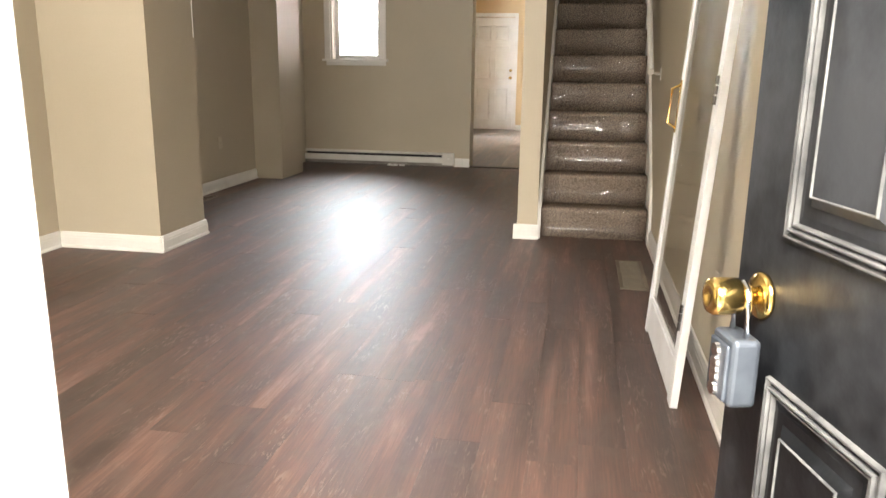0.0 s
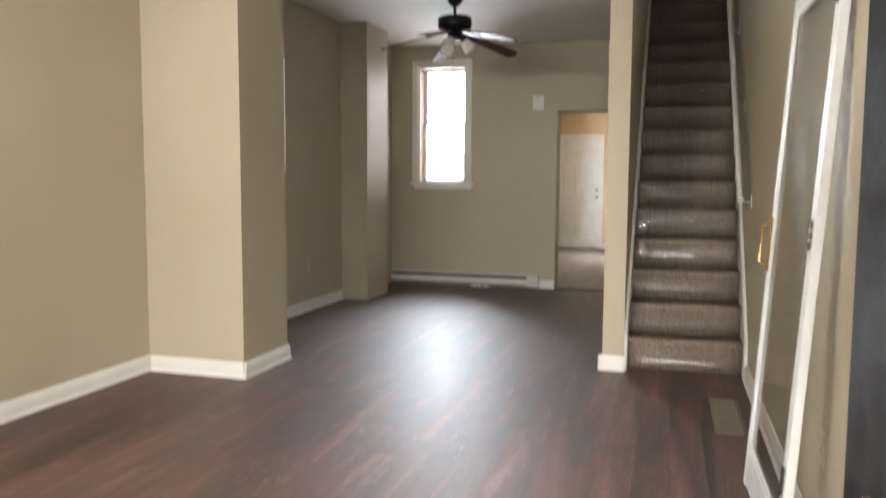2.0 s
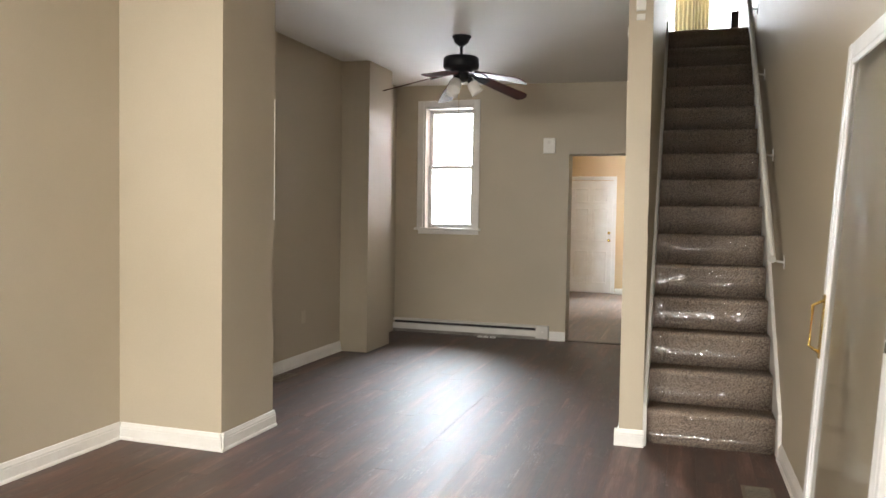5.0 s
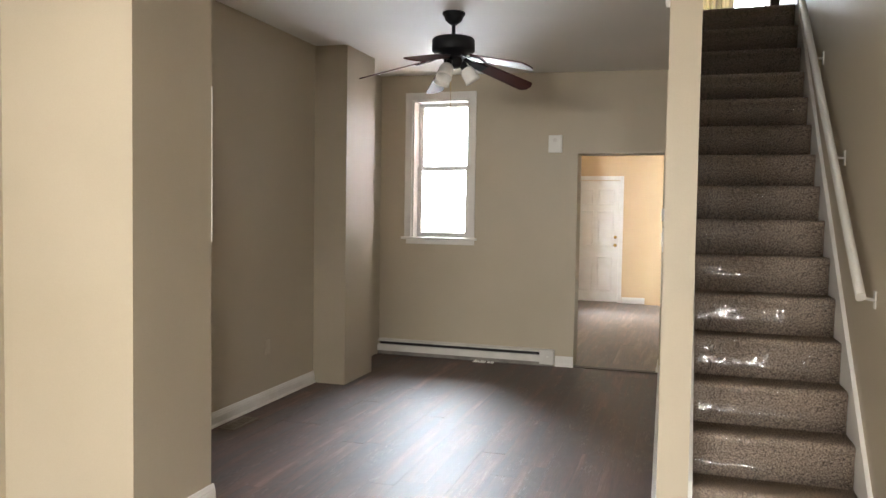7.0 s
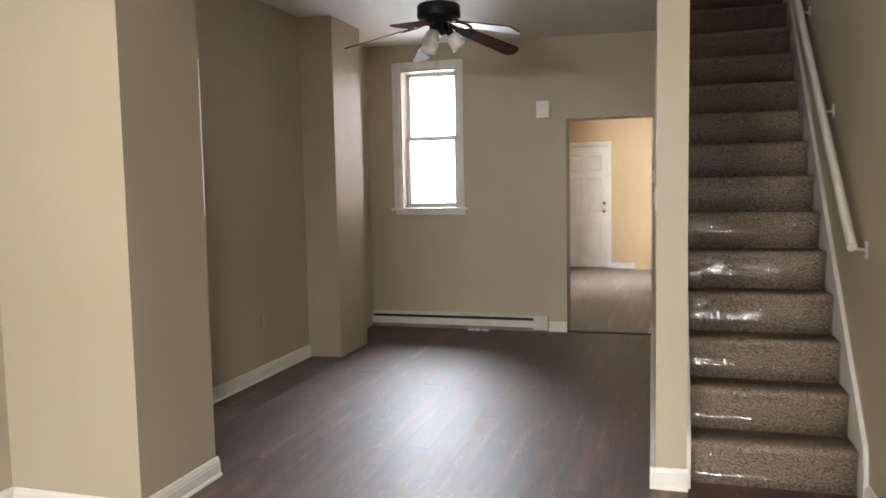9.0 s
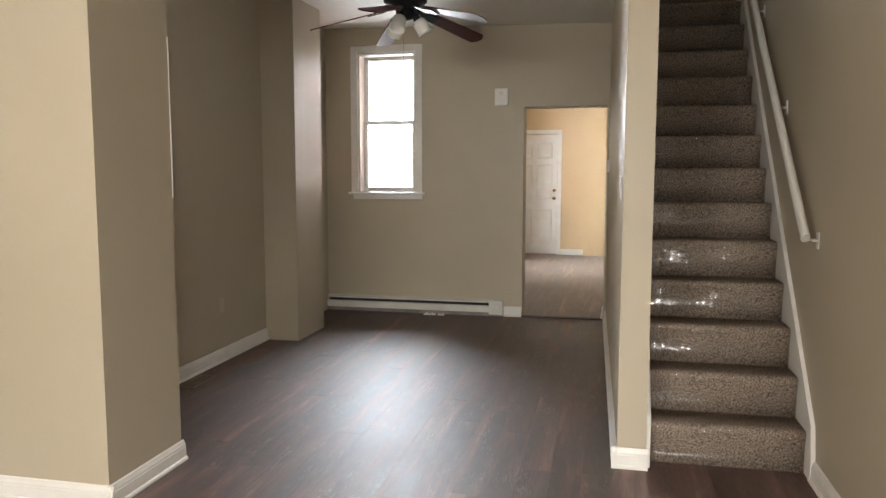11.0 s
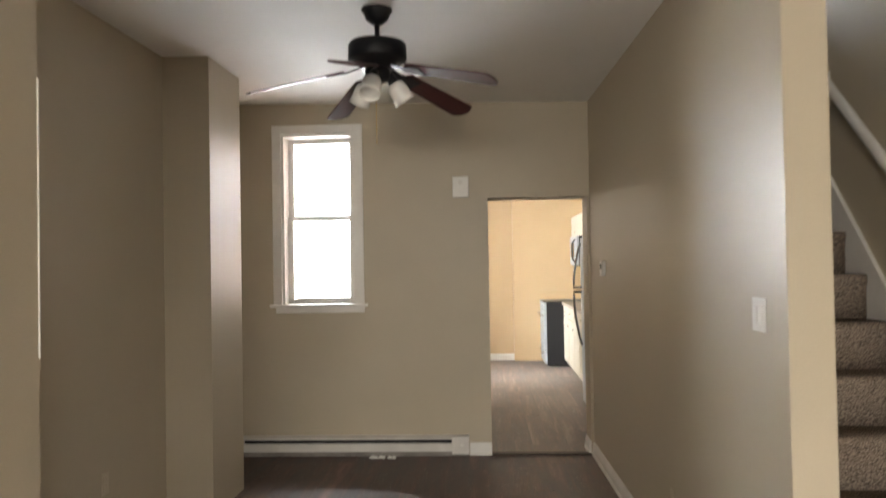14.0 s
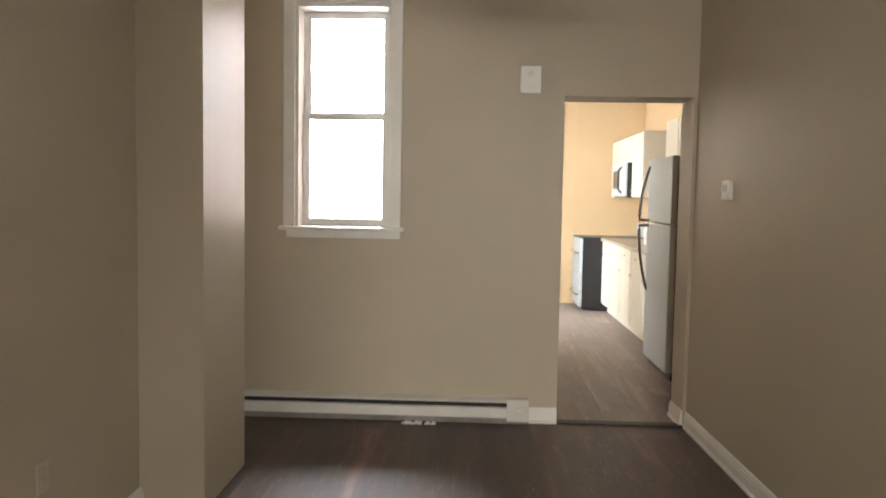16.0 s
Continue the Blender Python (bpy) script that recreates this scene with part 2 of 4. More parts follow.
SKYGLOW = glow("bright_overcast_sky", (0.88, 0.95, 1.0), 94.0)
# glow stronger than real ground, added to throw light up onto the ceiling
LOWGLOW = glow("ground_light_glow", (0.95, 0.97, 1.0), 28.0)
SKYGLOW_UP = glow("bright_upper_sky", (0.92, 0.96, 1.0), 15.0)
GLASS = glass_mat("window_glass", 0.02, 0.04, gain=0.6)
HAZY = glass_mat("storm_glass", 0.08, 0.04, (0.86, 0.85, 0.83), 0.22)
FILM = glass_mat("clear_plastic_film", 0.115, 0.036, (0.99, 0.99, 0.99), 0.18)


# ---- mesh helpers ----
def link(name, bm, material, parent=None, label="", smooth=False):
    me = bpy.data.meshes.new(name)
    if smooth:
        for f in bm.faces:
            f.smooth = True
    bm.to_mesh(me)
    bm.free()
    for mm in (material if isinstance(material, (list, tuple)) else [material]):
        me.materials.append(mm)
    ob = new(name, me)
    if parent is not None:
        ob.parent = parent
    if label:
        ob["label"] = label
    return ob


def part(name, bm, material, parent, label="", smooth=False):
    return link(name, bm, material, parent, label, smooth)


def thing(name, label, category, at=(0, 0, 0), rz=0.0, group="", kind=""):
    ob = new(name)
    ob.empty_display_size = 0.1
    ob.matrix_world = pose(*at, 0, 0, rz)
    return tagged(ob, label, category, group, kind)


def add_box(bm, x0, y0, z0, x1, y1, z1, bevel=0.0, seg=2):
    r = bmesh.ops.create_cube(bm, size=1.0)
    vs = r["verts"]
    for v in vs:
        v.co = Vector((x0 + (v.co.x + 0.5) * (x1 - x0), y0 + (v.co.y + 0.5) * (y1 - y0), z0 + (v.co.z + 0.5) * (z1 - z0)))
    if bevel:
        es = list({e for v in vs for e in v.link_edges})
        bmesh.ops.bevel(bm, geom=es, offset=bevel, segments=seg, affect="EDGES", profile=0.5)
    return bm


def box(x0, y0, z0, x1, y1, z1, bevel=0.0, seg=2):
    return add_box(bmesh.new(), x0, y0, z0, x1, y1, z1, bevel, seg)


def lathe(profile, n=28, bm=None, m=None):
    """Turn (radius, height) pairs about z."""
    bm = bm or bmesh.new()
    rings = []
    for r, z in profile:
        ring = []
        for k in range(n):
            a = 2 * math.pi * k / n
            v = Vector((r * math.cos(a), r * math.sin(a), z))
            ring.append(bm.verts.new(m @ v if m else v))
        rings.append(ring)
    for a, b in zip(rings, rings[1:]):
        for k in range(n):
            bm.faces.new((a[k], a[(k + 1) % n], b[(k + 1) % n], b[k]))
    for ring in (rings[0], rings[-1]):
        if len(ring) > 2:
            try:
                bm.faces.new(ring)
            except ValueError:
                pass
    bmesh.ops.recalc_face_normals(bm, faces=bm.faces)
    return bm


def sweep(profile, p0, p1, side, up, bm=None):
    """Draw a closed (side, up) profile straight from p0 to p1."""
    bm = bm or bmesh.new()
    p0, p1, side, up = Vector(p0), Vector(p1), Vector(side), Vector(up)
    a = [bm.verts.new(p0 + side * u + up * v) for u, v in profile]
    b = [bm.verts.new(p1 + side * u + up * v) for u, v in profile]
    n = len(profile)
    for k in range(n):
        bm.faces.new((a[k], a[(k + 1) % n], b[(k + 1) % n], b[k]))
    bm.faces.new(a), bm.faces.new(list(reversed(b)))
    bmesh.ops.recalc_face_normals(bm, faces=bm.faces)
    return bm


def tube(points, r, n=10, bm=None):
    bm = bm or bmesh.new()
    pts = [Vector(p) for p in points]
    rings = []
    for i, p in enumerate(pts):
        d = (pts[min(i + 1, len(pts) - 1)] - pts[max(i - 1, 0)]).normalized()
        q = d.to_track_quat("Z", "Y")
        rings.append([bm.verts.new(p + q @ Vector((r * math.cos(2 * math.pi * k / n), r * math.sin(2 * math.pi * k / n), 0))) for k in range(n)])
    for a, b in zip(rings, rings[1:]):
        for k in range(n):
            bm.faces.new((a[k], a[(k + 1) % n], b[(k + 1) % n], b[k]))
    bm.faces.new(list(reversed(rings[0]))), bm.faces.new(rings[-1])
    bmesh.ops.recalc_face_normals(bm, faces=bm.faces)
    return bm


def wall(name, boxes, material=None, label="painted wall", kind="structure"):
    bm = bmesh.new()
    for b in boxes:
        add_box(bm, *b)
    return tagged(link(name, bm, material or PAINT), label, "wall", kind=kind)


# ---- plan ----
H = 2.98            # top of the walls, behind the ceiling
XL, XN, XR = -2.965, -3.05, 0.815
YF, YB = 0.52, 9.125
DX0, DX1 = -0.008, 0.735    # front doorway
UP = 3.18           # upper floor
PX0, PX1, PY = -0.095, 0.045, 5.338   # stair partition
B1X, B1A, B1B = -2.254, 4.39, 4.957     # front chimney breast
B2X, B2A, B2B = -2.75, 7.61, 8.21       # rear chimney breast


def ceil_z(x, y):
    """The old ceiling falls a little towards the stairs and the street."""
    return 2.84 - 0.0185 * x + 0.0085 * (y - 5.3)


# ---- structure ----
wall("wall_front", [
    (-3.3, 0.24, -0.2, -2.45, YF, H), (-2.45, 0.24, -0.2, -1.15, YF, 0.95), (-2.45, 0.24, 2.35, -1.15, YF, H),
    (-1.15, 0.24, -0.2, DX0, YF, H), (DX0, 0.24, 2.07, DX1, YF, H), (DX1, 0.24, -0.2, 1.0, YF, H)], label="beige front wall with the doorway")
wall("wall_left", [(-3.3, YF, -0.2, XL, B1A + 0.005, H), (-3.3, B1A + 0.005, -0.2, XN, YB, H)], label="beige painted side wall with alcoves")
wall("chimney_breast_1", [(XN, B1A, 0, B1X, B1B, H)], label="beige painted chimney breast")
wall("chimney_breast_2", [(XN, B2A, 0, B2X, B2B, H)], label="beige painted chimney breast")
wall("wall_right", [(XR, YF, -0.2, 1.0, YB, UP + 2.5), (XR, YB, UP - 0.3, 1.0, 10.9, UP + 2.5)], label="beige painted wall beside the stairs")
wall("wall_back", [
    (-3.3, YB, -0.2, -2.705, 9.40, H), (-2.705, YB, -0.2, -2.085, 9.40, 1.25), (-2.705, YB, 2.67, -2.085, 9.40, H),
    (-2.085, YB, -0.2, -0.985, 9.40, H), (-0.985, YB, 2.10, -0.178, 9.40, H), (-0.178, YB, -0.2, XR, 9.40, H)], label="beige back wall with window and opening")
PX0F = -0.155       # its far end leans a little into the room
bm = bmesh.new()
add_box(bm, PX0, PY, 0, PX1, YB, UP + 2.5)
for v in bm.verts:
    if v.co.x < -0.05 and v.co.y > 8:
        v.co.x = PX0F
tagged(link("wall_partition", bm, PAINT), "beige partition wall beside the stairs", "wall", kind="structure")


def on_partition(y):
    return PX0 + (PX0F - PX0) * (y - PY) / (YB - PY)


wall("wall_upper", [(PX0 - 0.6, 10.75, UP, -0.55, 10.9, UP + 2.5), (-0.55, 10.75, UP, 0.95, 10.9, UP + 0.35), (-0.55, 10.75, UP + 2.0, 0.95, 10.9, UP + 2.5),
                    (0.22, 10.75, UP + 0.35, 0.36, 10.9, UP + 2.0),
                    (-0.75, YB, UP, -0.7, 10.75, UP + 2.5), (-0.75, YB - 0.05, UP, PX0, YB, UP + 2.5), (PX0, 5.57, UP, XR, 5.77, UP + 2.5)], label="beige wall of the upper landing")


def sloped_ceiling(name, x0, y0, x1, y1, label):
    bm = box(x0, y0, H - 0.1, x1, y1, UP)
    for v in bm.verts:
        if v.co.z < H:
            v.co.z = ceil_z(v.co.x, v.co.y)
    return tagged(link(name, bm, CEIL), label, "ceiling", kind="structure")


sloped_ceiling("ceiling", -3.3, YF, PX0, YB, "white painted ceiling")
sloped_ceiling("ceiling_hall", PX0, YF, XR, 5.77, "white painted ceiling over the entry")
tagged(link("ceiling_upper", box(-0.8, 5.5, UP + 2.5, 1.0, 10.9, UP + 2.6), CEIL), "white ceiling of the upper landing", "ceiling", kind="structure")
tagged(link("floor_upper", box(-0.75, 8.30, UP - 0.25, XR, 10.75, UP - 0.01), CARPET), "brown carpeted upper landing", "floor", kind="structure")
# kitchen shell
KX0, KX1, KY1 = -1.95, 0.82, 15.06
wall("wall_kitchen_back", [(-2.15, KY1, -0.2, -1.845, 15.25, H), (-1.845, KY1, 2.13, -1.01, 15.25, H), (-1.01, KY1, -0.2, 1.2, 15.25, H),
                           (-0.55, 14.93, 0, KX1, KY1, H), (-1.845, 15.2, -0.2, -1.01, 15.25, 2.13)], KPAINT, "warm yellow kitchen wall")
wall("wall_kitchen_right", [(KX1, 9.40, -0.2, 1.2, KY1, H)], KPAINT, "warm yellow kitchen side wall")
# the opening at y 12.0 to 13.2 is unseen, added for the kitchen fill
wall("wall_kitchen_left", [(-2.05, 9.40, -0.2, KX0, 12.0, H), (-2.05, 12.0, -0.2, KX0, 13.2, 1.05), (-2.05, 12.0, 2.35, KX0, 13.2, H), (-2.05, 13.2, -0.2, KX0, KY1, H)], KPAINT, "warm yellow kitchen side wall")
wall("wall_kitchen_outer", [(-2.08, 9.40, -0.2, -2.05, 12.0, H + 0.3), (-2.08, 12.0, -0.2, -2.05, 13.2, 1.05), (-2.08, 12.0, 2.35, -2.05, 13.2, H + 0.3), (-2.08, 13.2, -0.2, -2.05, KY1, H + 0.3)], BRICK, "brick outer wall of the rear wing, paled for sunlit bounce")
wall("wall_kitchen_front", [(KX0, 9.40, 0, -0.985, 9.404, H), (-0.985, 9.40, 2.10, -0.178, 9.404, H), (-0.178, 9.40, 0, KX1, 9.404, H)], KPAINT, "warm yellow kitchen wall")
tagged(link("ceiling_kitchen", box(-2.05, 9.40, H, 1.2, 15.25, H + 0.2), CEIL), "white kitchen ceiling", "ceiling", kind="structure")
# outside
tagged(link("backdrop", box(-4.45, 12.2, 1.75, -2.22, 12.22, 6.0), SKYGLOW), "bright white overcast sky behind the window", "backdrop", kind="structure")
tagged(link("backdrop_low", box(-4.45, 12.2, 0.0, -2.22, 12.22, 1.748), LOWGLOW), "glowing sheet below the sky, added as ground light", "backdrop", kind="structure")
tagged(link("backdrop_upper", box(-1.0, 11.6, UP + 0.1, 1.4, 11.62, UP + 2.6), SKYGLOW_UP), "bright white sky behind the upper window", "backdrop", kind="structure")
tagged(link("ground", box(-40, -60, -0.45, 40, 60, -0.22), CONCRETE), "grey concrete ground outside the house", "ground", kind="structure")
tagged(link("stoop", box(-0.9, -0.9, -0.22, 1.4, 0.24, -0.18, 0.01), CONCRETE), "concrete stoop in front of the door", "stoop", kind="structure")
tagged(link("threshold", box(DX0, 0.24, -0.2, DX1, YF, 0.004, 0.004), mat("aluminium_sill", (0.5, 0.48, 0.45), None, 0.4, metal=0.6)), "metal door threshold", "threshold", kind="structure")
tagged(link("threshold_kitchen", box(-0.985, YB - 0.03, 0.002, -0.178, YB + 0.05, 0.012, 0.004), mat("dark_transition_strip", (0.035, 0.022, 0.018), None, 0.5)), "dark wood transition strip in the opening", "threshold", kind="structure")

# door casing of the front doorway
casing = thing("door_frame", "white painted front door frame", "door frame", kind="structure")
part("jamb", box(DX0, 0.22, 0, DX0 + 0.03, YF + 0.002, 2.07, 0.003), TRIM, casing)
part("jamb", box(DX1 - 0.02, 0.22, 0, DX1, YF + 0.002, 2.07, 0.003), TRIM, casing)
part("head", box(DX0 + 0.03, 0.22, 2.04, DX1 - 0.02, YF + 0.002, 2.07, 0.003), TRIM, casing)
part("casing", box(DX0 - 0.08, 0.215, 0, DX0, 0.24, 2.15, 0.004), TRIM, casing)

# baseboards
BASE = [(0, 0), (0.026, 0), (0.026, 0.008), (0.022, 0.015), (0.0165, 0.018), (0.016, 0.066), (0.0135, 0.070), (0.0135, 0.078), (0.009, 0.088), (0.006, 0.098), (0, 0.102)]


def baseboard(p0, p1, side, label="white moulded baseboard with a shoe strip"):
    return tagged(link("baseboard", sweep(BASE, p0, p1, side, (0, 0, 1)), TRIM), label, "baseboard", kind="structure")


baseboard((XL, YF, 0), (XL, B1A, 0), (1, 0, 0))
baseboard((XL + 0.016, B1A, 0), (B1X + 0.026, B1A, 0), (0, -1, 0))
baseboard((B1X, B1A - 0.025, 0), (B1X, B1B + 0.016, 0), (1, 0, 0))
baseboard((XN, B1B, 0), (XN, B2A, 0), (1, 0, 0))
baseboard((-1.165, YB, 0), (-0.985, YB, 0), (0, -1, 0))
baseboard((PX0, PY - 0.025, 0), (PX0F, YB, 0), (-1, 0, 0))
baseboard((PX0 - 0.026, PY, 0), (PX1 + 0.008, PY, 0), (0, -1, 0))
baseboard((-0.178, YB, 0), (-0.178, 9.40, 0), (-1, 0, 0))
baseboard((XR, YF, 0), (XR, 5.36, 0), (-1, 0, 0))
baseboard((-0.945, KY1, 0), (-0.55, KY1, 0), (0, -1, 0))

# ---- stairs ----
R, G, Y0, N = 0.212, 0.2, 5.43, 15
SX0, SX1 = PX1 + 0.012, XR - 0.022
stairs = thing("stairs", "steep straight stairs with speckled brown carpet", "stairs", kind="structure")


def step_mesh():
    """One carpeted step: rounded nosing over a slightly raked riser."""
    prof = [(-0.004, -R), (-0.008, -0.075), (-0.014, -0.050), (-0.022, -0.030), (-0.021, -0.012), (-0.010, -0.001), (0.02, 0.0), (G + 0.02, 0.0), (G + 0.02, -R)]
    bm = bmesh.new()
    nx = 7
    cols = []
    for i in range(nx):
        x = SX0 + (SX1 - SX0) * i / (nx - 1)
        w = 0.0025 * math.sin(i * 2.1)
        cols.append([bm.verts.new((x, y + (w if 0 < k < 7 else 0), z)) for k, (y, z) in enumerate(prof)])
    for a, b in zip(cols, cols[1:]):
        for k in range(len(prof)):
            bm.faces.new((a[k], a[(k + 1) % len(prof)], b[(k + 1) % len(prof)], b[k]))
    bm.faces.new(cols[0]), bm.faces.new(list(reversed(cols[-1])))
    bmesh.ops.recalc_face_normals(bm, faces=bm.faces)
    for f in bm.faces:
        f.smooth = abs(f.normal.x) < 0.5
    return bm


first = part("step", step_mesh(), CARPET, stairs)
first.location = (0, Y0 + 0.024, R)
for k in range(1, N):
    o = first.copy()
    scene.collection.objects.link(o)
    o.location = (0, Y0 + 0.024 + G * k, R * (k + 1))


def stringer(x, side):
    bm = bmesh.new()
    t = 0.02 * side
    run = [(5.345, 0.0), (5.345, 0.13), (Y0 - 0.06, 0.26), (Y0 + G * 14, R * 15 + 0.09), (Y0 + G * 15, R * 15 + 0.09), (Y0 + G * 15, R * 13)]
    run += [(Y0 + G * 3, 0.0)]
    a = [bm.verts.new((x, y, z)) for y, z in run]
    b = [bm.verts.new((x + t, y, z)) for y, z in run]
    n = len(run)
    for k in range(n):
        bm.faces.new((a[k], a[(k + 1) % n], b[(k + 1) % n], b[k]))
    bm.faces.new(a), bm.faces.new(list(reversed(b)))
    bmesh.ops.recalc_face_normals(bm, faces=bm.faces)
    return bm


part("stringer", stringer(XR, -1), TRIM, stairs, "white painted stair skirting")
bm = stringer(PX1, 1)
for v in bm.verts:
    v.co.y = max(v.co.y, PY + 0.02)
part("stringer", bm, TRIM, stairs, "white painted stair skirting")


def film_piece(seed):
    """Loose clear film over one nosing and riser, with soft wrinkles."""
    tuck = 0.35 + 0.3 * math.sin(seed * 1.3)
    path = [(0.12, 0.004), (0.06, 0.006), (0.0, 0.006), (-0.018, 0.002), (-0.029, -0.012), (-0.035, -0.03), (-0.040 + 0.016 * tuck, -0.06), (-0.046 + 0.024 * tuck, -0.10), (-0.055 + 0.024 * tuck, -0.145), (-0.068, -0.185), (-0.09, -0.203)]
    pts = []
    for a, b in zip(path, path[1:]):
        for q in range(3):
            pts.append((a[0] + (b[0] - a[0]) * q / 3, a[1] + (b[1] - a[1]) * q / 3))
    pts.append(path[-1])
    nx = 110
    rough = 0.5 + 0.5 * math.sin(seed * 2.7)
    sag = 0.012 * math.sin(seed * 1.9 + 1.0)
    bm = bmesh.new()
    grid = []
    for i in range(nx + 1):
        x = SX0 + 0.03 + (SX1 - SX0 - 0.07) * i / nx
        col = []
        for k, (y, z) in enumerate(pts):
            s = k / len(pts)
            w = noise.noise((x * 20 + seed * 7.3, s * 5.0, seed)) + 0.28 * noise.noise((x * 34, s * 9, seed + 4.2)) + 0.4 * noise.noise((x * 52, s * 16, seed + 9.1))
            w = (1 - min(1.0, abs(w) * 1.5)) ** 4
            patch = max(0.0, noise.noise((x * 5.0 + seed * 3.1, seed * 1.7, 2.0)) + 0.22)
            amp = (0.0060 + 0.0034 * rough) * (1.0 + 0.9 * tuck) * (0.55 + 1.3 * patch) * math.exp(-((s - 0.44) / 0.17) ** 2) + 0.0011
            slack = 0.015 * noise.noise((x * 7.5 + seed * 5.7, s * 3.4, seed * 2.3)) * math.exp(-((s - 0.5) / 0.26) ** 2)
            col.append(bm.verts.new((x, y - amp * w * 0.9 - abs(slack) + sag * max(0.0, s - 0.4), z + amp * w * 0.6 + slack * 0.5)))
        grid.append(col)
    for a, b in zip(grid, grid[1:]):
        for k in range(len(pts) - 1):
            bm.faces.new((a[k], a[k + 1], b[k + 1], b[k]))
    return bm


film = thing("plastic_film_runner", "clear crinkled plastic film covering the carpeted stairs", "plastic film")
for k in range(N):
    o = part("film_sheet", film_piece(k), FILM, film, smooth=True)
    o.location = (0, Y0 + 0.024 + G * k, R * (k + 1))
    o.visible_shadow = False

# handrail
rail = thing("handrail", "white painted wooden handrail on wall brackets", "handrail")
RA, RB = Vector((0.742, 5.42, 1.150)), Vector((0.742, 8.50, 3.90))
d = (RB - RA).normalized()
up = Vector((1, 0, 0)).cross(d).normalized()
oval = [(0.021 * math.cos(2 * math.pi * k / 14), 0.028 * math.sin(2 * math.pi * k / 14)) for k in range(14)]
part("rail", sweep(oval, RA, RB, (1, 0, 0), up), TRIM, rail, smooth=False)
for f in (0.02, 0.27, 0.52, 0.78):
    p = RA.lerp(RB, f)
    bm = tube([p + Vector((0, 0, -0.02)), p + Vector((0.01, 0, -0.06)), p + Vector((0.05, 0, -0.07)), p + Vector((XR - p.x, 0, -0.07))], 0.007, 8)
    add_box(bm, XR - 0.006, p.y - 0.02, p.z - 0.11, XR, p.y + 0.02, p.z - 0.03, 0.002)
    part("bracket", bm, TRIM, rail)

# ---- back window ----
win = thing("window_1", "white double-hung sash window with bright daylight", "window", kind="structure")
TY = YB - 0.018
for b in ((-2.775, TY, 1.25, -2.70, YB, 2.74), (-2.09, TY, 1.25, -2.015, YB, 2.74), (-2.70, TY, 2.665, -2.09, YB, 2.74)):
    part("casing", box(*b, 0.004), TRIM, win)
part("window_sill", box(-2.80, YB - 0.05, 1.225, -1.99, YB + 0.10, 1.25, 0.006), TRIM, win)
part("apron", box(-2.755, TY, 1.177, -2.015, YB, 1.225, 0.004), TRIM, win)
WF = YB + 0.12
for b in ((-2.705, YB, 1.25, -2.68, YB + 0.26, 2.67), (-2.11, YB, 1.25, -2.085, YB + 0.26, 2.67), (-2.68, YB, 2.645, -2.11, YB + 0.26, 2.67)):
    part("jamb_liner", box(*b), TRIM, win)


def sash(z0, z1, y, name):
    s = part(name, box(-2.68, y, z0, -2.635, y + 0.035, z1, 0.004), TRIM, win)
    bm = bmesh.new()
    add_box(bm, -2.155, y, z0, -2.11, y + 0.035, z1, 0.004)
    add_box(bm, -2.635, y, z0, -2.155, y + 0.035, z0 + 0.05, 0.004)
    add_box(bm, -2.635, y, z1 - 0.04, -2.155, y + 0.035, z1, 0.004)
    part("sash_rails", bm, TRIM, s)
    g = part("pane", box(-2.636, y + 0.014, z0 + 0.048, -2.154, y + 0.018, z1 - 0.038), GLASS, s)
    g.visible_shadow = False


sash(1.25, 1.985, WF, "lower_sash")
sash(1.95, 2.645, WF + 0.04, "upper_sash")
part("sash_lock", box(-2.42, WF - 0.006, 1.985, -2.37, WF + 0.03, 2.0, 0.003), PLASTIC, win)

# ---- baseboard heater ----
heater = thing("baseboard_heater", "white enamel electric baseboard heater with scuffed cover", "heater")
HX0, HX1 = -3.04, -1.17
part("cover", sweep([(0.066, 0.046), (0.072, 0.044), (0.072, 0.105), (0.058, 0.112), (0.056, 0.106), (0.066, 0.10)], (HX0, YB, 0), (HX1 - 0.14, YB, 0), (0, -1, 0), (0, 0, 1)), HEATER, heater)
part("hood", sweep([(0, 0.03), (0.006, 0.03), (0.006, 0.145), (0.062, 0.140), (0.064, 0.150), (0.01, 0.165), (0, 0.165)], (HX0, YB, 0), (HX1 - 0.14, YB, 0), (0, -1, 0), (0, 0, 1)), HEATER, heater)
# black block for the element, enlarged to paint the slot's shade
part("element_and_slot_shade", sweep([(0.012, 0.05), (0.055, 0.05), (0.052, 0.136), (0.012, 0.138)], (HX0 + 0.02, YB, 0), (HX1 - 0.14, YB, 0), (0, -1, 0), (0, 0, 1)), DARK, heater)
part("kick_strip", sweep([(0.052, 0.004), (0.056, 0.004), (0.060, 0.044), (0.055, 0.046)], (HX0, YB, 0), (HX1 - 0.005, YB, 0), (0, -1, 0), (0, 0, 1)), DULL, heater, "dull grey metal strip under the cover")
part("end_box", box(HX1 - 0.14, YB - 0.074, 0.022, HX1, YB - 0.002, 0.165, 0.004), HEATER, heater)
part("knob", lathe([(0.0, 0), (0.012, 0), (0.012, 0.008), (0.0, 0.008)], 12, m=pose(HX1 - 0.06, YB - 0.074, 0.10, 90)), PLASTIC, heater)
# black strip standing in for the shade under the heater
part("underside_shade", box(HX0 + 0.02, YB - 0.05, 0.0, HX1 - 0.02, YB - 0.01, 0.03), DARK, heater)
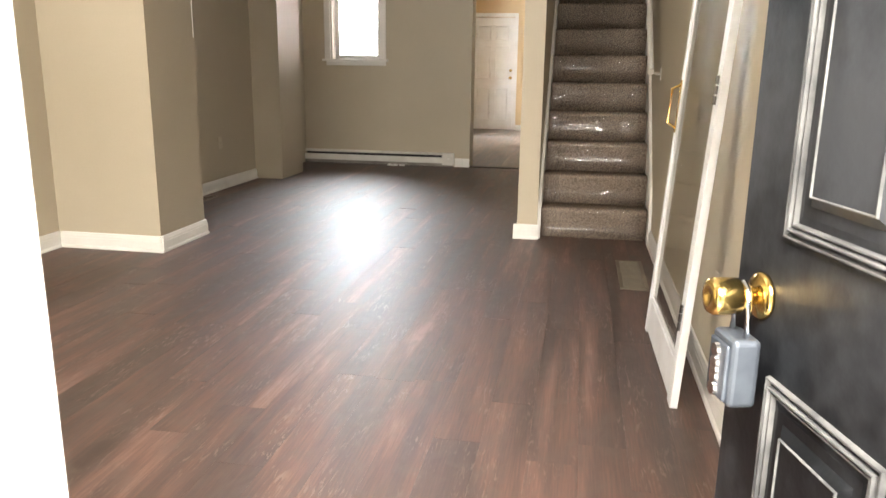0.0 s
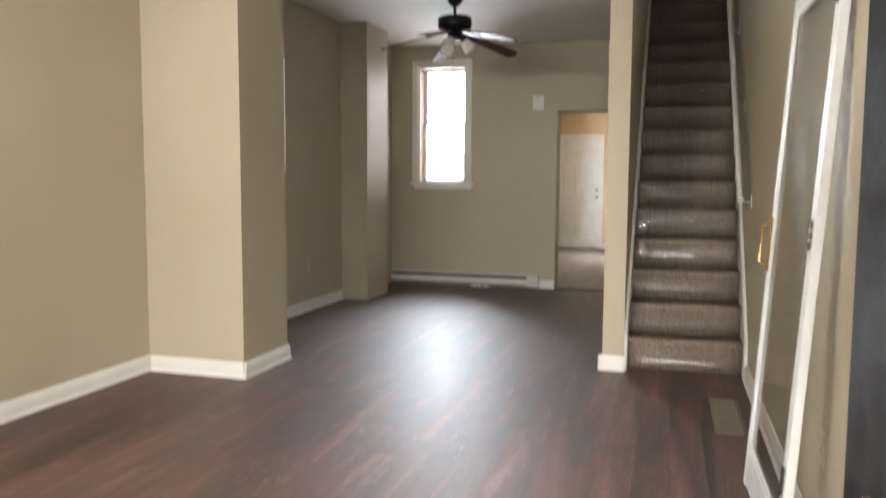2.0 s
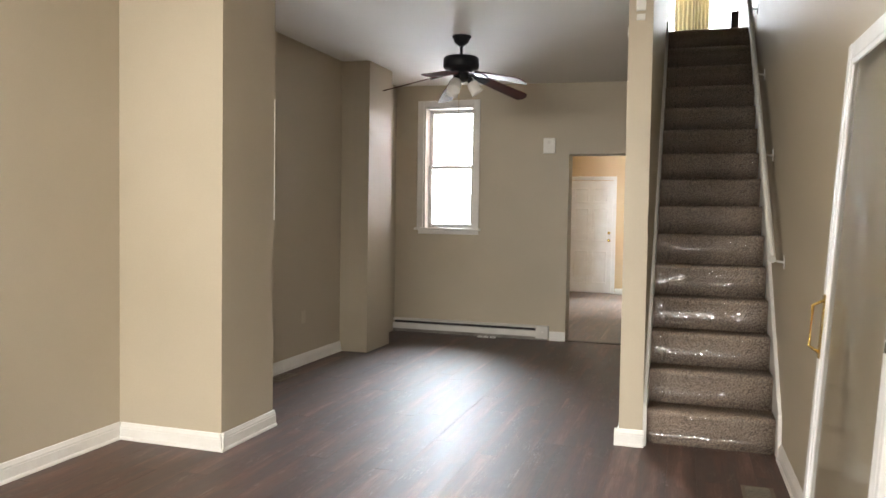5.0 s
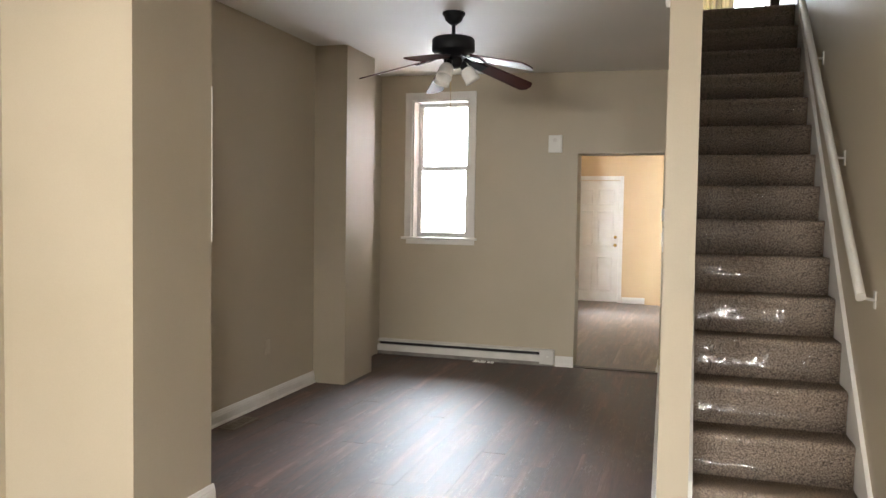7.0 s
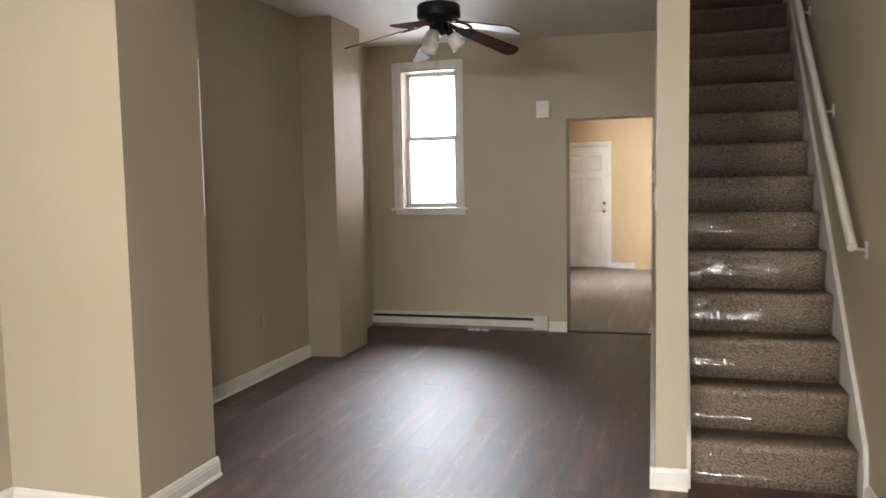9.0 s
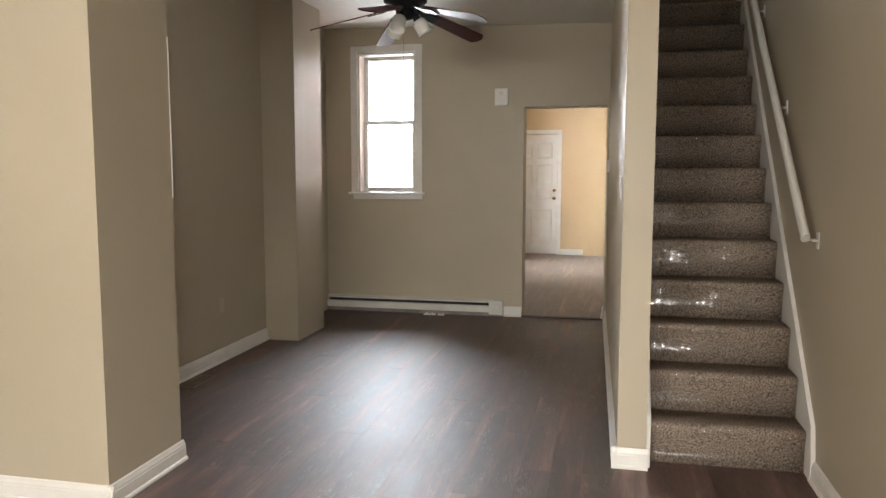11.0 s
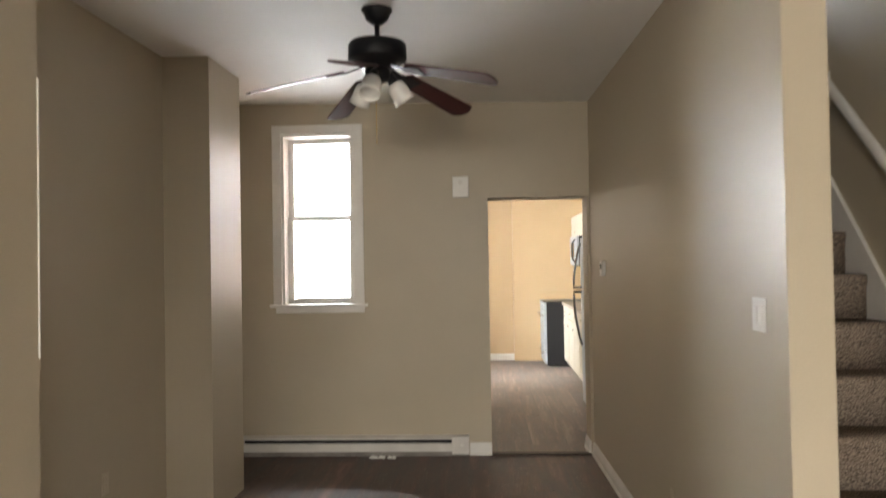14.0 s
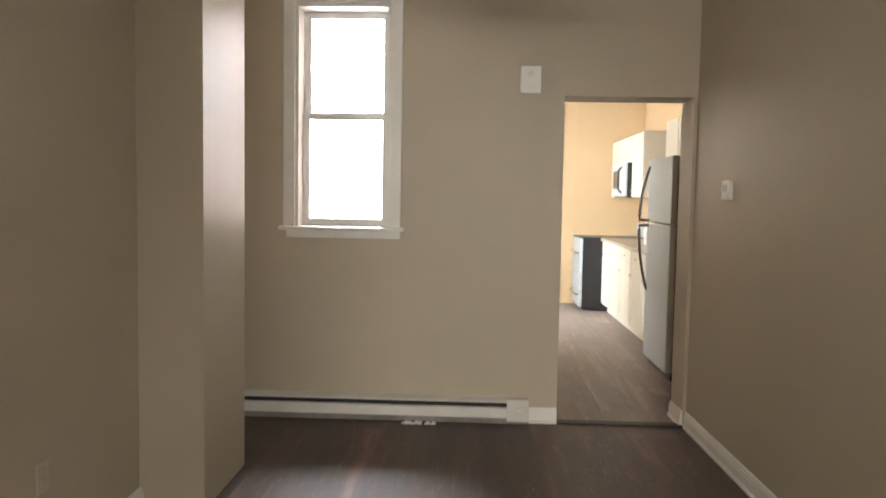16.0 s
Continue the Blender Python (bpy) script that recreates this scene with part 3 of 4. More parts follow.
for x0, w, d in ((-1.985, 0.13, 0.035), (-1.835, 0.07, 0.02)):
    bm = bmesh.new()
    for k in range(6):
        add_box(bm, x0 + w * k / 6, YB - 0.115 - 0.006 * (k % 2), 0.0, x0 + w * (k + 1.1) / 6, YB - 0.115 + d - 0.004 * ((k + 1) % 3), 0.008 + 0.007 * ((k * 5) % 3), 0.003)
    tagged(link("paint_scrap", bm, PLASTIC), "small torn white scrap on the floor by the heater", "scrap", "scraps by the heater")


# ---- ceiling fans ----
def ceiling_fan(x, y, phase, label, tilt=0.0, towards=0.0):
    f = thing("ceiling_fan", label, "ceiling fan", (x, y, ceil_z(x, y)), group="ceiling fans")
    sway = pose(0, 0, -0.08, 0, 0, towards) @ pose(0, 0, 0, 0, -tilt, 0) @ pose(0, 0, 0, 0, 0, -towards) @ pose(0, 0, 0.08)
    part("canopy", lathe([(0.0, 0), (0.078, 0), (0.080, -0.012), (0.066, -0.03), (0.058, -0.055), (0.035, -0.075), (0.02, -0.085), (0.0, -0.085)]), BLACK, f, smooth=True)
    part("downrod", lathe([(0.0, -0.08), (0.013, -0.08), (0.013, -0.17), (0.03, -0.175), (0.03, -0.19), (0.0, -0.19)], 14), BLACK, f, smooth=True)
    part("motor_housing", lathe([(0.0, -0.165), (0.09, -0.168), (0.138, -0.178), (0.148, -0.19), (0.150, -0.262), (0.140, -0.272), (0.10, -0.28), (0.085, -0.31), (0.0, -0.31)], 36), BLACK, f, smooth=True)
    part("switch_housing", lathe([(0.0, -0.30), (0.06, -0.305), (0.066, -0.325), (0.064, -0.355), (0.05, -0.375), (0.02, -0.385), (0.0, -0.385)]), BLACK, f, smooth=True)
    # one blade and its iron, then four copies
    for k in range(5):
        a = phase + 72 * k
        m = pose(0, 0, 0, 0, 0, a)
        bm = bmesh.new()
        sweep([(-0.018, 0), (0.018, 0), (0.018, 0.008), (-0.018, 0.008)], (0.075, 0, -0.002), (0.16, 0, -0.012), (0, 1, 0), (0, 0, 1), bm)
        add_box(bm, 0.15, -0.03, -0.013, 0.20, 0.03, -0.005, 0.003)
        add_box(bm, 0.19, -0.046, -0.013, 0.27, 0.046, -0.005, 0.003)
        iron = part("blade_iron", bm, BLACK, f)
        droop = sway @ m @ pose(0, 0, -0.285, -12, 0, 0) @ pose(0, 0, 0, 0, 14.5, 0)
        iron.matrix_basis = droop
        out = [(0.19, -0.054), (0.63, -0.070), (0.652, -0.066), (0.662, -0.048), (0.676, -0.028), (0.676, 0.028), (0.662, 0.048), (0.652, 0.066), (0.63, 0.070), (0.19, 0.054), (0.18, 0.036), (0.18, -0.036)]
        bm = bmesh.new()
        lo = [bm.verts.new((u, v, -0.004)) for u, v in out]
        hi = [bm.verts.new((u, v, 0.004)) for u, v in out]
        n = len(out)
        for q in range(n):
            bm.faces.new((lo[q], lo[(q + 1) % n], hi[(q + 1) % n], hi[q]))
        bm.faces.new(lo), bm.faces.new(hi)
        bmesh.ops.recalc_face_normals(bm, faces=bm.faces)
        bl = part("blade", bm, CHERRY, f)
        bl.matrix_basis = droop
    for k in range(3):
        a = radians(phase + 90 + 120 * k)
        c = Vector((0.076 * math.cos(a), 0.076 * math.sin(a), -0.365))
        q = pose(*c) @ pose(0, 0, 0, 0, 0, math.degrees(a)) @ pose(0, 0, 0, 0, -33, 0)
        part("lamp_arm", lathe([(0.0, 0.03), (0.022, 0.03), (0.027, 0.0), (0.027, -0.02), (0.0, -0.02)], 16, m=q), BLACK, f, smooth=True)
        part("shade", lathe([(0.024, -0.015), (0.042, -0.025), (0.050, -0.05), (0.052, -0.10), (0.056, -0.125), (0.052, -0.125), (0.047, -0.10), (0.044, -0.05), (0.034, -0.028)], 24, m=q), OPAL, f, "white frosted glass shade", smooth=True)
    part("pull_chain", tube([(-0.005, -0.03, -0.375), (-0.006, -0.032, -0.50), (-0.005, -0.03, -0.70)], 0.0018, 6), BRASS, f)
    return f


ceiling_fan(-1.325, 2.43, 35.8, "black ceiling fan with cherry blades and frosted shades", 3.0, 127.0)
ceiling_fan(-1.555, 6.76, 51.0, "black ceiling fan with dark blades and frosted shades")

# ---- front door ----
door = thing("door_1", "open black panelled front door with worn mouldings", "door", (0.722, 0.512, 0.01), 104.0, kind="structure")
DW, DH = 0.78, 2.02
# local: x along the width from the hinge, +y is the outside face
PANELS = [(u0, u1, z0, z1) for z0, z1 in ((0.16, 0.755), (0.94, 1.53), (1.65, 1.91)) for u0, u1 in ((0.118, 0.36), (0.42, 0.662))]
part("slab", box(0, -0.042, 0, DW, 0, DH, 0.002), DOORPAINT, door)


def frame_ring(bm, u0, u1, z0, z1, w, y0, y1, inner):
    """A mitred moulding ring, raised at its outer edge."""
    o = [(u0, z0), (u1, z0), (u1, z1), (u0, z1)]
    i = [(u0 + w, z0 + w), (u1 - w, z0 + w), (u1 - w, z1 - w), (u0 + w, z1 - w)]
    vo = [bm.verts.new((u, y0, z)) for u, z in o]
    vt = [bm.verts.new((u + (0.2 * w if u == u0 else -0.2 * w), y1, z + (0.2 * w if z == z0 else -0.2 * w))) for u, z in o]
    vm = [bm.verts.new((u + (0.6 * w if u == u0 else -0.6 * w), y1, z + (0.6 * w if z == z0 else -0.6 * w))) for u, z in o]
    vi = [bm.verts.new((u, inner, z)) for u, z in i]
    for a, b in ((vo, vt), (vt, vm), (vm, vi)):
        for k in range(4):
            bm.faces.new((a[k], a[(k + 1) % 4], b[(k + 1) % 4], b[k]))


for u0, u1, z0, z1 in PANELS:
    for off, w, h in ((0.0, 0.006, 0.007), (0.010, 0.005, 0.009), (0.017, 0.005, 0.006)):
        bm = bmesh.new()
        frame_ring(bm, u0 + off, u1 - off, z0 + off, z1 - off, w, 0.0, h, 0.0)
        part("panel_moulding", bm, WORN, door, "worn grey raised moulding")
    bm = bmesh.new()
    o = 0.025
    frame_ring(bm, u0 + o, u1 - o, z0 + o, z1 - o, 0.036, 0.001, 0.002, 0.011)
    add_box(bm, u0 + o + 0.036, 0.0, z0 + o + 0.036, u1 - o - 0.036, 0.011, z1 - o - 0.036)
    part("raised_panel", bm, DOORPAINT, door)
    bm = bmesh.new()
    o = 0.059
    frame_ring(bm, u0 + o, u1 - o, z0 + o, z1 - o, 0.003, 0.010, 0.0135, 0.010)
    part("panel_edge", bm, WORN, door, "worn grey panel edge")
KN = Vector((0.703, 0, 0.851))
kb = pose(KN.x, 0, KN.z, -90, 0, 0)
part("rose", lathe([(0.0, 0), (0.031, 0), (0.033, 0.004), (0.029, 0.009), (0.013, 0.013), (0.0, 0.013)], 28, m=kb), BRASS, door, "polished brass rose", smooth=True)
part("knob", lathe([(0.0, 0.011), (0.013, 0.011), (0.012, 0.026), (0.018, 0.031), (0.0245, 0.037), (0.0255, 0.068), (0.022, 0.075), (0.011, 0.077), (0.009, 0.074), (0.0, 0.074)], 28, m=kb), BRASS, door, "polished brass knob", smooth=True)
lockbox = thing("key_lockbox", "grey metal key lockbox hanging on the door knob", "lockbox", (0.722, 0.512, 0.01), 104.0)
part("body", box(KN.x - 0.033, 0.010, KN.z - 0.148, KN.x + 0.033, 0.050, KN.z - 0.052, 0.008, 3), STEELBOX, lockbox)
part("shackle", tube([(KN.x - 0.02, 0.028, KN.z - 0.055), (KN.x - 0.02, 0.028, KN.z - 0.01), (KN.x - 0.012, 0.028, KN.z + 0.012), (KN.x, 0.028, KN.z + 0.018), (KN.x + 0.012, 0.028, KN.z + 0.012), (KN.x + 0.02, 0.028, KN.z - 0.01), (KN.x + 0.02, 0.028, KN.z - 0.055)], 0.0045, 10), CHROME, lockbox, "steel shackle", smooth=True)
part("cover", box(KN.x - 0.026, 0.049, KN.z - 0.141, KN.x + 0.026, 0.055, KN.z - 0.062, 0.003), STEELBOX, lockbox)
for z in (0.075, 0.093, 0.103, 0.113, 0.13):
    part("dial", lathe([(0.0, 0), (0.0105, 0), (0.0095, 0.005), (0.0, 0.006)], 12, m=pose(KN.x, 0.055, KN.z - z, -90)), CHROME, lockbox)

# ---- storm door leaning on the wall ----
lean = math.degrees(math.atan2(0.118, 1.97))
sd = thing("storm_door", "white aluminium storm door leaning against the wall", "storm door")
sd.matrix_world = pose(0.662, 2.745, 0.0, 0, lean, 1.2)
SW, SH, ST = 0.82, 1.965, 0.028
# local: y along the width, z up, thickness in x towards the wall
part("stile", box(0, 0, 0, ST, 0.04, SH, 0.003), ALU, sd)
part("stile", box(0, SW - 0.045, 0, ST, SW, SH, 0.003), ALU, sd)
part("bottom_rail", box(0.002, 0.04, 0.015, ST - 0.002, SW - 0.045, 0.16, 0.003), ALU, sd)
part("top_rail", box(0.002, 0.04, SH - 0.055, ST - 0.002, SW - 0.045, SH, 0.003), ALU, sd)
for b in ((0.004, 0.04, 0.16, 0.012, 0.062, SH - 0.055), (0.004, SW - 0.067, 0.16, 0.012, SW - 0.045, SH - 0.055), (0.004, 0.062, 0.16, 0.012, SW - 0.067, 0.18), (0.004, 0.062, SH - 0.075, 0.012, SW - 0.067, SH - 0.055)):
    part("glazing_bead", box(*b, 0.002), ALU, sd)
g = part("pane", box(0.014, 0.045, 0.165, 0.018, SW - 0.05, SH - 0.06), HAZY, sd, "hazy storm door glass")
g.visible_shadow = False
part("hinge_rail", box(0.0, -0.030, 0.0, ST, -0.004, SH + 0.08, 0.003), ALU, sd, "white hinge rail")
for z in (0.28, 1.05, 1.78):
    bm = bmesh.new()
    for q in range(3):
        tube([(-0.006, -0.004, z + q * 0.032), (-0.006, -0.004, z + q * 0.032 + 0.028)], 0.006, 10, bm)
    part("hinge", bm, DARKSTEEL, sd)
bm = tube([(-0.002, SW - 0.035, 0.92), (-0.035, SW - 0.035, 0.94), (-0.035, SW - 0.035, 1.08), (-0.002, SW - 0.035, 1.10)], 0.006, 8)
part("handle", bm, BRASS, sd, "brass pull handle")
part("handle_plate", box(-0.004, SW - 0.05, 0.90, 0.0, SW - 0.02, 1.12, 0.001), BRASS, sd)


# ---- small fixtures ----
def plate(name, at, rz, w, h, label, category, toggles=(), holes=()):
    """Wall plate lying in local x/z, facing local -y."""
    PL = ALMOND if holes else PLASTIC
    t = thing(name, label, category, at, rz)
    part("cover_plate", box(-w / 2, -0.006, -h / 2, w / 2, 0, h / 2, 0.002), PL, t)
    for u in toggles:
        part("toggle", box(u - 0.016, -0.011, -0.033, u + 0.016, -0.005, 0.033, 0.002), PL, t)
    for v in holes:
        part("socket", box(-0.017, -0.0085, v - 0.014, 0.017, -0.005, v + 0.014, 0.003), PL, t)
    return t


plate("light_switch", (on_partition(5.565), 5.565, 1.378), -90, 0.115, 0.115, "white double rocker light switch", "light switch", (-0.025, 0.025))
plate("wall_outlet", (on_partition(6.74), 6.74, 0.375), -90, 0.07, 0.115, "beige wall outlet above the baseboard", "outlet", (), (-0.02, 0.02))
plate("wall_outlet", (XN, 6.84, 0.438), 90, 0.07, 0.115, "beige wall outlet in the alcove", "outlet", (), (-0.02, 0.02))
plate("wall_outlet", (XR, 2.88, 0.40), -90, 0.07, 0.115, "beige wall outlet behind the storm door", "outlet", (), (-0.02, 0.02))
th = thing("thermostat", "small white thermostat with a grey display", "thermostat", (on_partition(8.50), 8.50, 1.513), -90)
part("body", box(-0.06, -0.028, -0.055, 0.06, 0, 0.055, 0.006), PLASTIC, th)
part("display", box(-0.035, -0.030, -0.005, 0.035, -0.027, 0.032, 0.001), mat("lcd_grey", (0.33, 0.38, 0.34), None, 0.2), th, "grey display")
det = thing("motion_sensor", "small white sensor high on the partition", "sensor", (on_partition(5.63), 5.63, 2.55), -90)
part("body", box(-0.025, -0.02, -0.035, 0.025, 0, 0.035, 0.006), PLASTIC, det)
part("lens", box(-0.012, -0.024, -0.02, 0.012, -0.019, 0.005, 0.003), OPAL, det)
chime = thing("door_chime", "white plastic door chime box on the wall", "door chime", (-1.205, YB, 2.195), 0)
part("body", box(-0.066, -0.04, -0.085, 0.066, 0, 0.085, 0.006), PLASTIC, chime)
part("grille", lathe([(0.0, 0), (0.02, 0), (0.02, 0.002), (0.0, 0.002)], 18, m=pose(0, -0.04, 0.035, 90)), HEATER, chime)


# two white rectangles, one above the other, on the partition's end face
sn = thing("white_end_plates", "white rectangle over a shorter one near the ceiling", "sensor", (-0.025, PY, 2.69), 0)
part("body", box(-0.028, -0.016, -0.085, 0.028, 0, 0.08, 0.005), PLASTIC, sn)
part("lower_plate", box(-0.025, -0.013, -0.14, 0.025, 0, -0.105, 0.004), PLASTIC, sn)


def floor_register(at, w, l, label, slats):
    t = thing("floor_register", label, "floor vent", at)
    for b in ((-w / 2, -l / 2, 0, -w / 2 + 0.02, l / 2, 0.006), (w / 2 - 0.02, -l / 2, 0, w / 2, l / 2, 0.006), (-w / 2 + 0.02, -l / 2, 0, w / 2 - 0.02, -l / 2 + 0.02, 0.006), (-w / 2 + 0.02, l / 2 - 0.02, 0, w / 2 - 0.02, l / 2, 0.006)):
        part("rim", box(*b, 0.001), VENT, t)
    # black sheet in place of the shaded duct below the slats
    part("duct_shade", box(-w / 2 + 0.01, -l / 2 + 0.01, 0.0005, w / 2 - 0.01, l / 2 - 0.01, 0.0015), DARK, t)
    for k in range(slats):
        y = -l / 2 + 0.02 + (l - 0.04) * (k + 0.5) / slats
        part("slat", box(-w / 2 + 0.02, y - 0.004, 0.0015, w / 2 - 0.02, y + 0.004, 0.005), VENT, t)
    return t


floor_register((0.642, 4.51, 0.0), 0.155, 0.64, "bronze metal floor register near the stairs", 30)
floor_register((-2.93, 6.26, 0.0), 0.13, 0.32, "dark metal floor register by the alcove wall", 16)
tagged(link("corner_bead", box(B1X - 0.0005, B1B - 0.002, 1.33, B1X + 0.0035, B1B + 0.003, 2.10), TRIM), "bare white corner bead on the chimney breast", "corner bead", kind="structure")

# ---- kitchen ----
kd = thing("door_2", "white panelled back door with deadbolt and knob", "door", (0, 0, 0), kind="structure")
part("slab", box(-1.835, KY1 + 0.02, 0.01, -1.02, KY1 + 0.06, 2.12, 0.003), TRIM, kd)
for u0, u1 in ((-1.74, -1.46), (-1.39, -1.11)):
    for z0, z1 in ((0.18, 0.80), (0.98, 1.60), (1.70, 1.98)):
        bm = bmesh.new()
        frame_ring(bm, u0, u1, z0, z1, 0.03, 0, 0.010, 0.0)
        add_box(bm, u0 + 0.06, 0, z0 + 0.06, u1 - 0.06, 0.006, z1 - 0.06)
        p = part("panel", bm, TRIM, kd)
        for v in p.data.vertices:
            v.co.y = KY1 + 0.02 - v.co.y
for b in ((-1.90, KY1 - 0.015, 0, -1.84, KY1, 2.20), (-1.015, KY1 - 0.015, 0, -0.95, KY1, 2.20), (-1.84, KY1 - 0.015, 2.13, -1.015, KY1, 2.20)):
    part("casing", box(*b, 0.004), TRIM, kd)
for z in (1.0, 1.14):
    part("knob" if z == 1.0 else "deadbolt", lathe([(0.0, 0), (0.03, 0), (0.03, 0.008), (0.012, 0.012), (0.012, 0.03), (0.026, 0.04), (0.024, 0.06), (0.0, 0.064)] if z == 1.0 else [(0.0, 0), (0.028, 0), (0.026, 0.014), (0.0, 0.016)], 20, m=pose(-1.075, KY1 + 0.02, z, 90)), BRASS, kd, smooth=True)

fr = thing("refrigerator", "stainless top-freezer refrigerator with curved handles", "refrigerator", (0.025, 10.37, 0))
part("body", box(0.06, 0, 0.03, 0.74, 0.80, 1.82, 0.006), APPL, fr, "black side panels")
part("lower_door", box(0, 0.004, 0.06, 0.055, 0.796, 1.255, 0.008), STAINLESS, fr)
part("freezer_door", box(0, 0.004, 1.27, 0.055, 0.796, 1.82, 0.008), STAINLESS, fr)
part("foot_grille", box(0.05, 0.02, 0.0, 0.75, 0.74, 0.06), APPL, fr)
for za, zb in ((1.285, 1.76), (1.235, 0.66)):
    bow = [(-0.085 * max(0.0, math.cos(math.pi / 2 * k / 14)) ** 0.8, 0.73, za + (zb - za) * k / 14) for k in range(15)]
    part("handle", tube([(0.0, 0.73, za)] + bow, 0.013, 10), DARKSTEEL, fr, "curved dark steel handle", smooth=True)



def base_cabinet(y0, y1):
    t = thing("base_cabinet", "white base cabinet with a shaker door", "cabinet", (0.155, y0, 0), group="kitchen base cabinets")
    w = y1 - y0 - 0.004
    part("body", box(0.02, 0, 0.10, 0.66, w, 0.93), CABINET, t)
    part("toe_kick", box(0.09, 0, 0.0, 0.58, w, 0.10), CABINET, t)
    dr = part("drawer", box(0, 0.008, 0.765, 0.019, w - 0.008, 0.92, 0.003), CABINET, t)
    dd = part("door", box(0.004, 0.008, 0.12, 0.019, w - 0.008, 0.75, 0.003), CABINET, t)
    for b in ((0, 0.008, 0.12, 0.004, 0.07, 0.75), (0, w - 0.07, 0.12, 0.004, w - 0.008, 0.75), (0, 0.07, 0.12, 0.004, w - 0.07, 0.18), (0, 0.07, 0.69, 0.004, w - 0.07, 0.75)):
        part("stile", box(*b), CABINET, dd)
    for d0, z in ((dr, 0.845), (dd, 0.66)):
        part("knob", lathe([(0, 0), (0.006, 0), (0.013, 0.02), (0, 0.026)], 12, m=pose(0, w * 0.5 if d0 is dr else w - 0.05, z, 0, -90)), CHROME, d0)
    return t


for k in range(5):
    base_cabinet(11.25 + 0.588 * k, 11.25 + 0.588 * (k + 1))
tagged(link("worktop", box(0.13, 11.24, 0.93, KX1, 14.19, 0.968, 0.006), COUNTER), "tan laminate worktop over the base cabinets", "worktop")


def wall_cabinet(y0, y1, z0, z1, depth=0.33):
    t = thing("wall_cabinet", "white wall cabinet with flat door", "cabinet", (KX1 - depth, y0, z0), group="kitchen wall cabinets")
    w = y1 - y0 - 0.004
    part("body", box(0.02, 0, 0, depth, w, z1 - z0), CABINET, t)
    dd = part("door", box(0, 0.006, 0.006, 0.019, w - 0.006, z1 - z0 - 0.006, 0.003), CABINET, t)
    part("knob", lathe([(0, 0), (0.006, 0), (0.013, 0.02), (0, 0.026)], 12, m=pose(0, w - 0.05, 0.08, 0, -90)), CHROME, dd)
    return t


for y0, y1, z0 in ((11.10, 11.56, 1.50), (11.56, 12.02, 1.50), (13.00, 13.60, 1.50), (13.60, 14.45, 1.93), (14.45, 14.92, 1.50)):
    wall_cabinet(y0, y1, z0, 2.26, 0.44)
mw = thing("microwave", "stainless over-range microwave with black handle", "microwave", (KX1 - 0.52, 13.605, 1.495))
part("body", box(0.03, 0, 0, 0.52, 0.84, 0.43, 0.006), APPL, mw)
part("door", box(0, 0.004, 0.02, 0.03, 0.84, 0.43, 0.006), STAINLESS, mw)
part("window", box(-0.003, 0.34, 0.12, 0.001, 0.74, 0.34), DARKSTEEL, mw)
part("handle", tube([(0, 0.20, 0.06), (-0.04, 0.20, 0.10), (-0.045, 0.20, 0.22), (-0.04, 0.20, 0.34), (0, 0.20, 0.38)], 0.012, 8), APPL, mw, smooth=True)
stove = thing("range", "black kitchen range with steel oven handles", "stove", (-0.135, 14.20, 0))
part("body", box(0.04, 0, 0.02, 0.92, 0.72, 0.955, 0.006), APPL, stove, "black side panels")
part("oven_door", box(0, 0.01, 0.26, 0.04, 0.71, 0.80, 0.006), STAINLESS, stove)
part("drawer", box(0.004, 0.01, 0.05, 0.04, 0.71, 0.245, 0.006), STAINLESS, stove)
part("control_strip", box(0.0, 0.01, 0.81, 0.04, 0.71, 0.955, 0.006), STAINLESS, stove)
part("handle", tube([(0.0, 0.06, 0.765), (-0.045, 0.06, 0.765), (-0.045, 0.66, 0.765), (0.0, 0.66, 0.765)], 0.011, 8), CHROME, stove)
part("drawer_handle", tube([(0.0, 0.06, 0.215), (-0.035, 0.06, 0.215), (-0.035, 0.66, 0.215), (0.0, 0.66, 0.215)], 0.010, 8), CHROME, stove)
part("cooktop", box(0.0, 0, 0.955, 0.92, 0.72, 0.97, 0.004), APPL, stove)
part("backguard", box(0.88, 0, 0.97, 0.92, 0.72, 1.15, 0.006), STAINLESS, stove)
bt = thing("soap_bottle", "white plastic bottle standing on the worktop", "bottle", (0.42, 12.85, 0.968))
part("body", lathe([(0, 0), (0.036, 0), (0.038, 0.01), (0.038, 0.15), (0.02, 0.18), (0.014, 0.19), (0, 0.19)], 18), PLASTIC, bt, smooth=True)
part("cap", lathe([(0, 0.19), (0.016, 0.19), (0.016, 0.22), (0, 0.22)], 14), PLASTIC, bt)
tap = thing("faucet", "chrome gooseneck kitchen faucet behind the counter edge", "faucet", (0.62, 13.0, 0.968))
part("base", lathe([(0, 0), (0.03, 0), (0.026, 0.03), (0.014, 0.05), (0, 0.05)], 18), CHROME, tap, smooth=True)
part("spout", tube([(0, 0, 0.04), (0, 0, 0.20), (-0.03, 0, 0.27), (-0.10, 0, 0.29), (-0.17, 0, 0.25), (-0.19, 0, 0.20)], 0.012, 10), CHROME, tap, smooth=True)

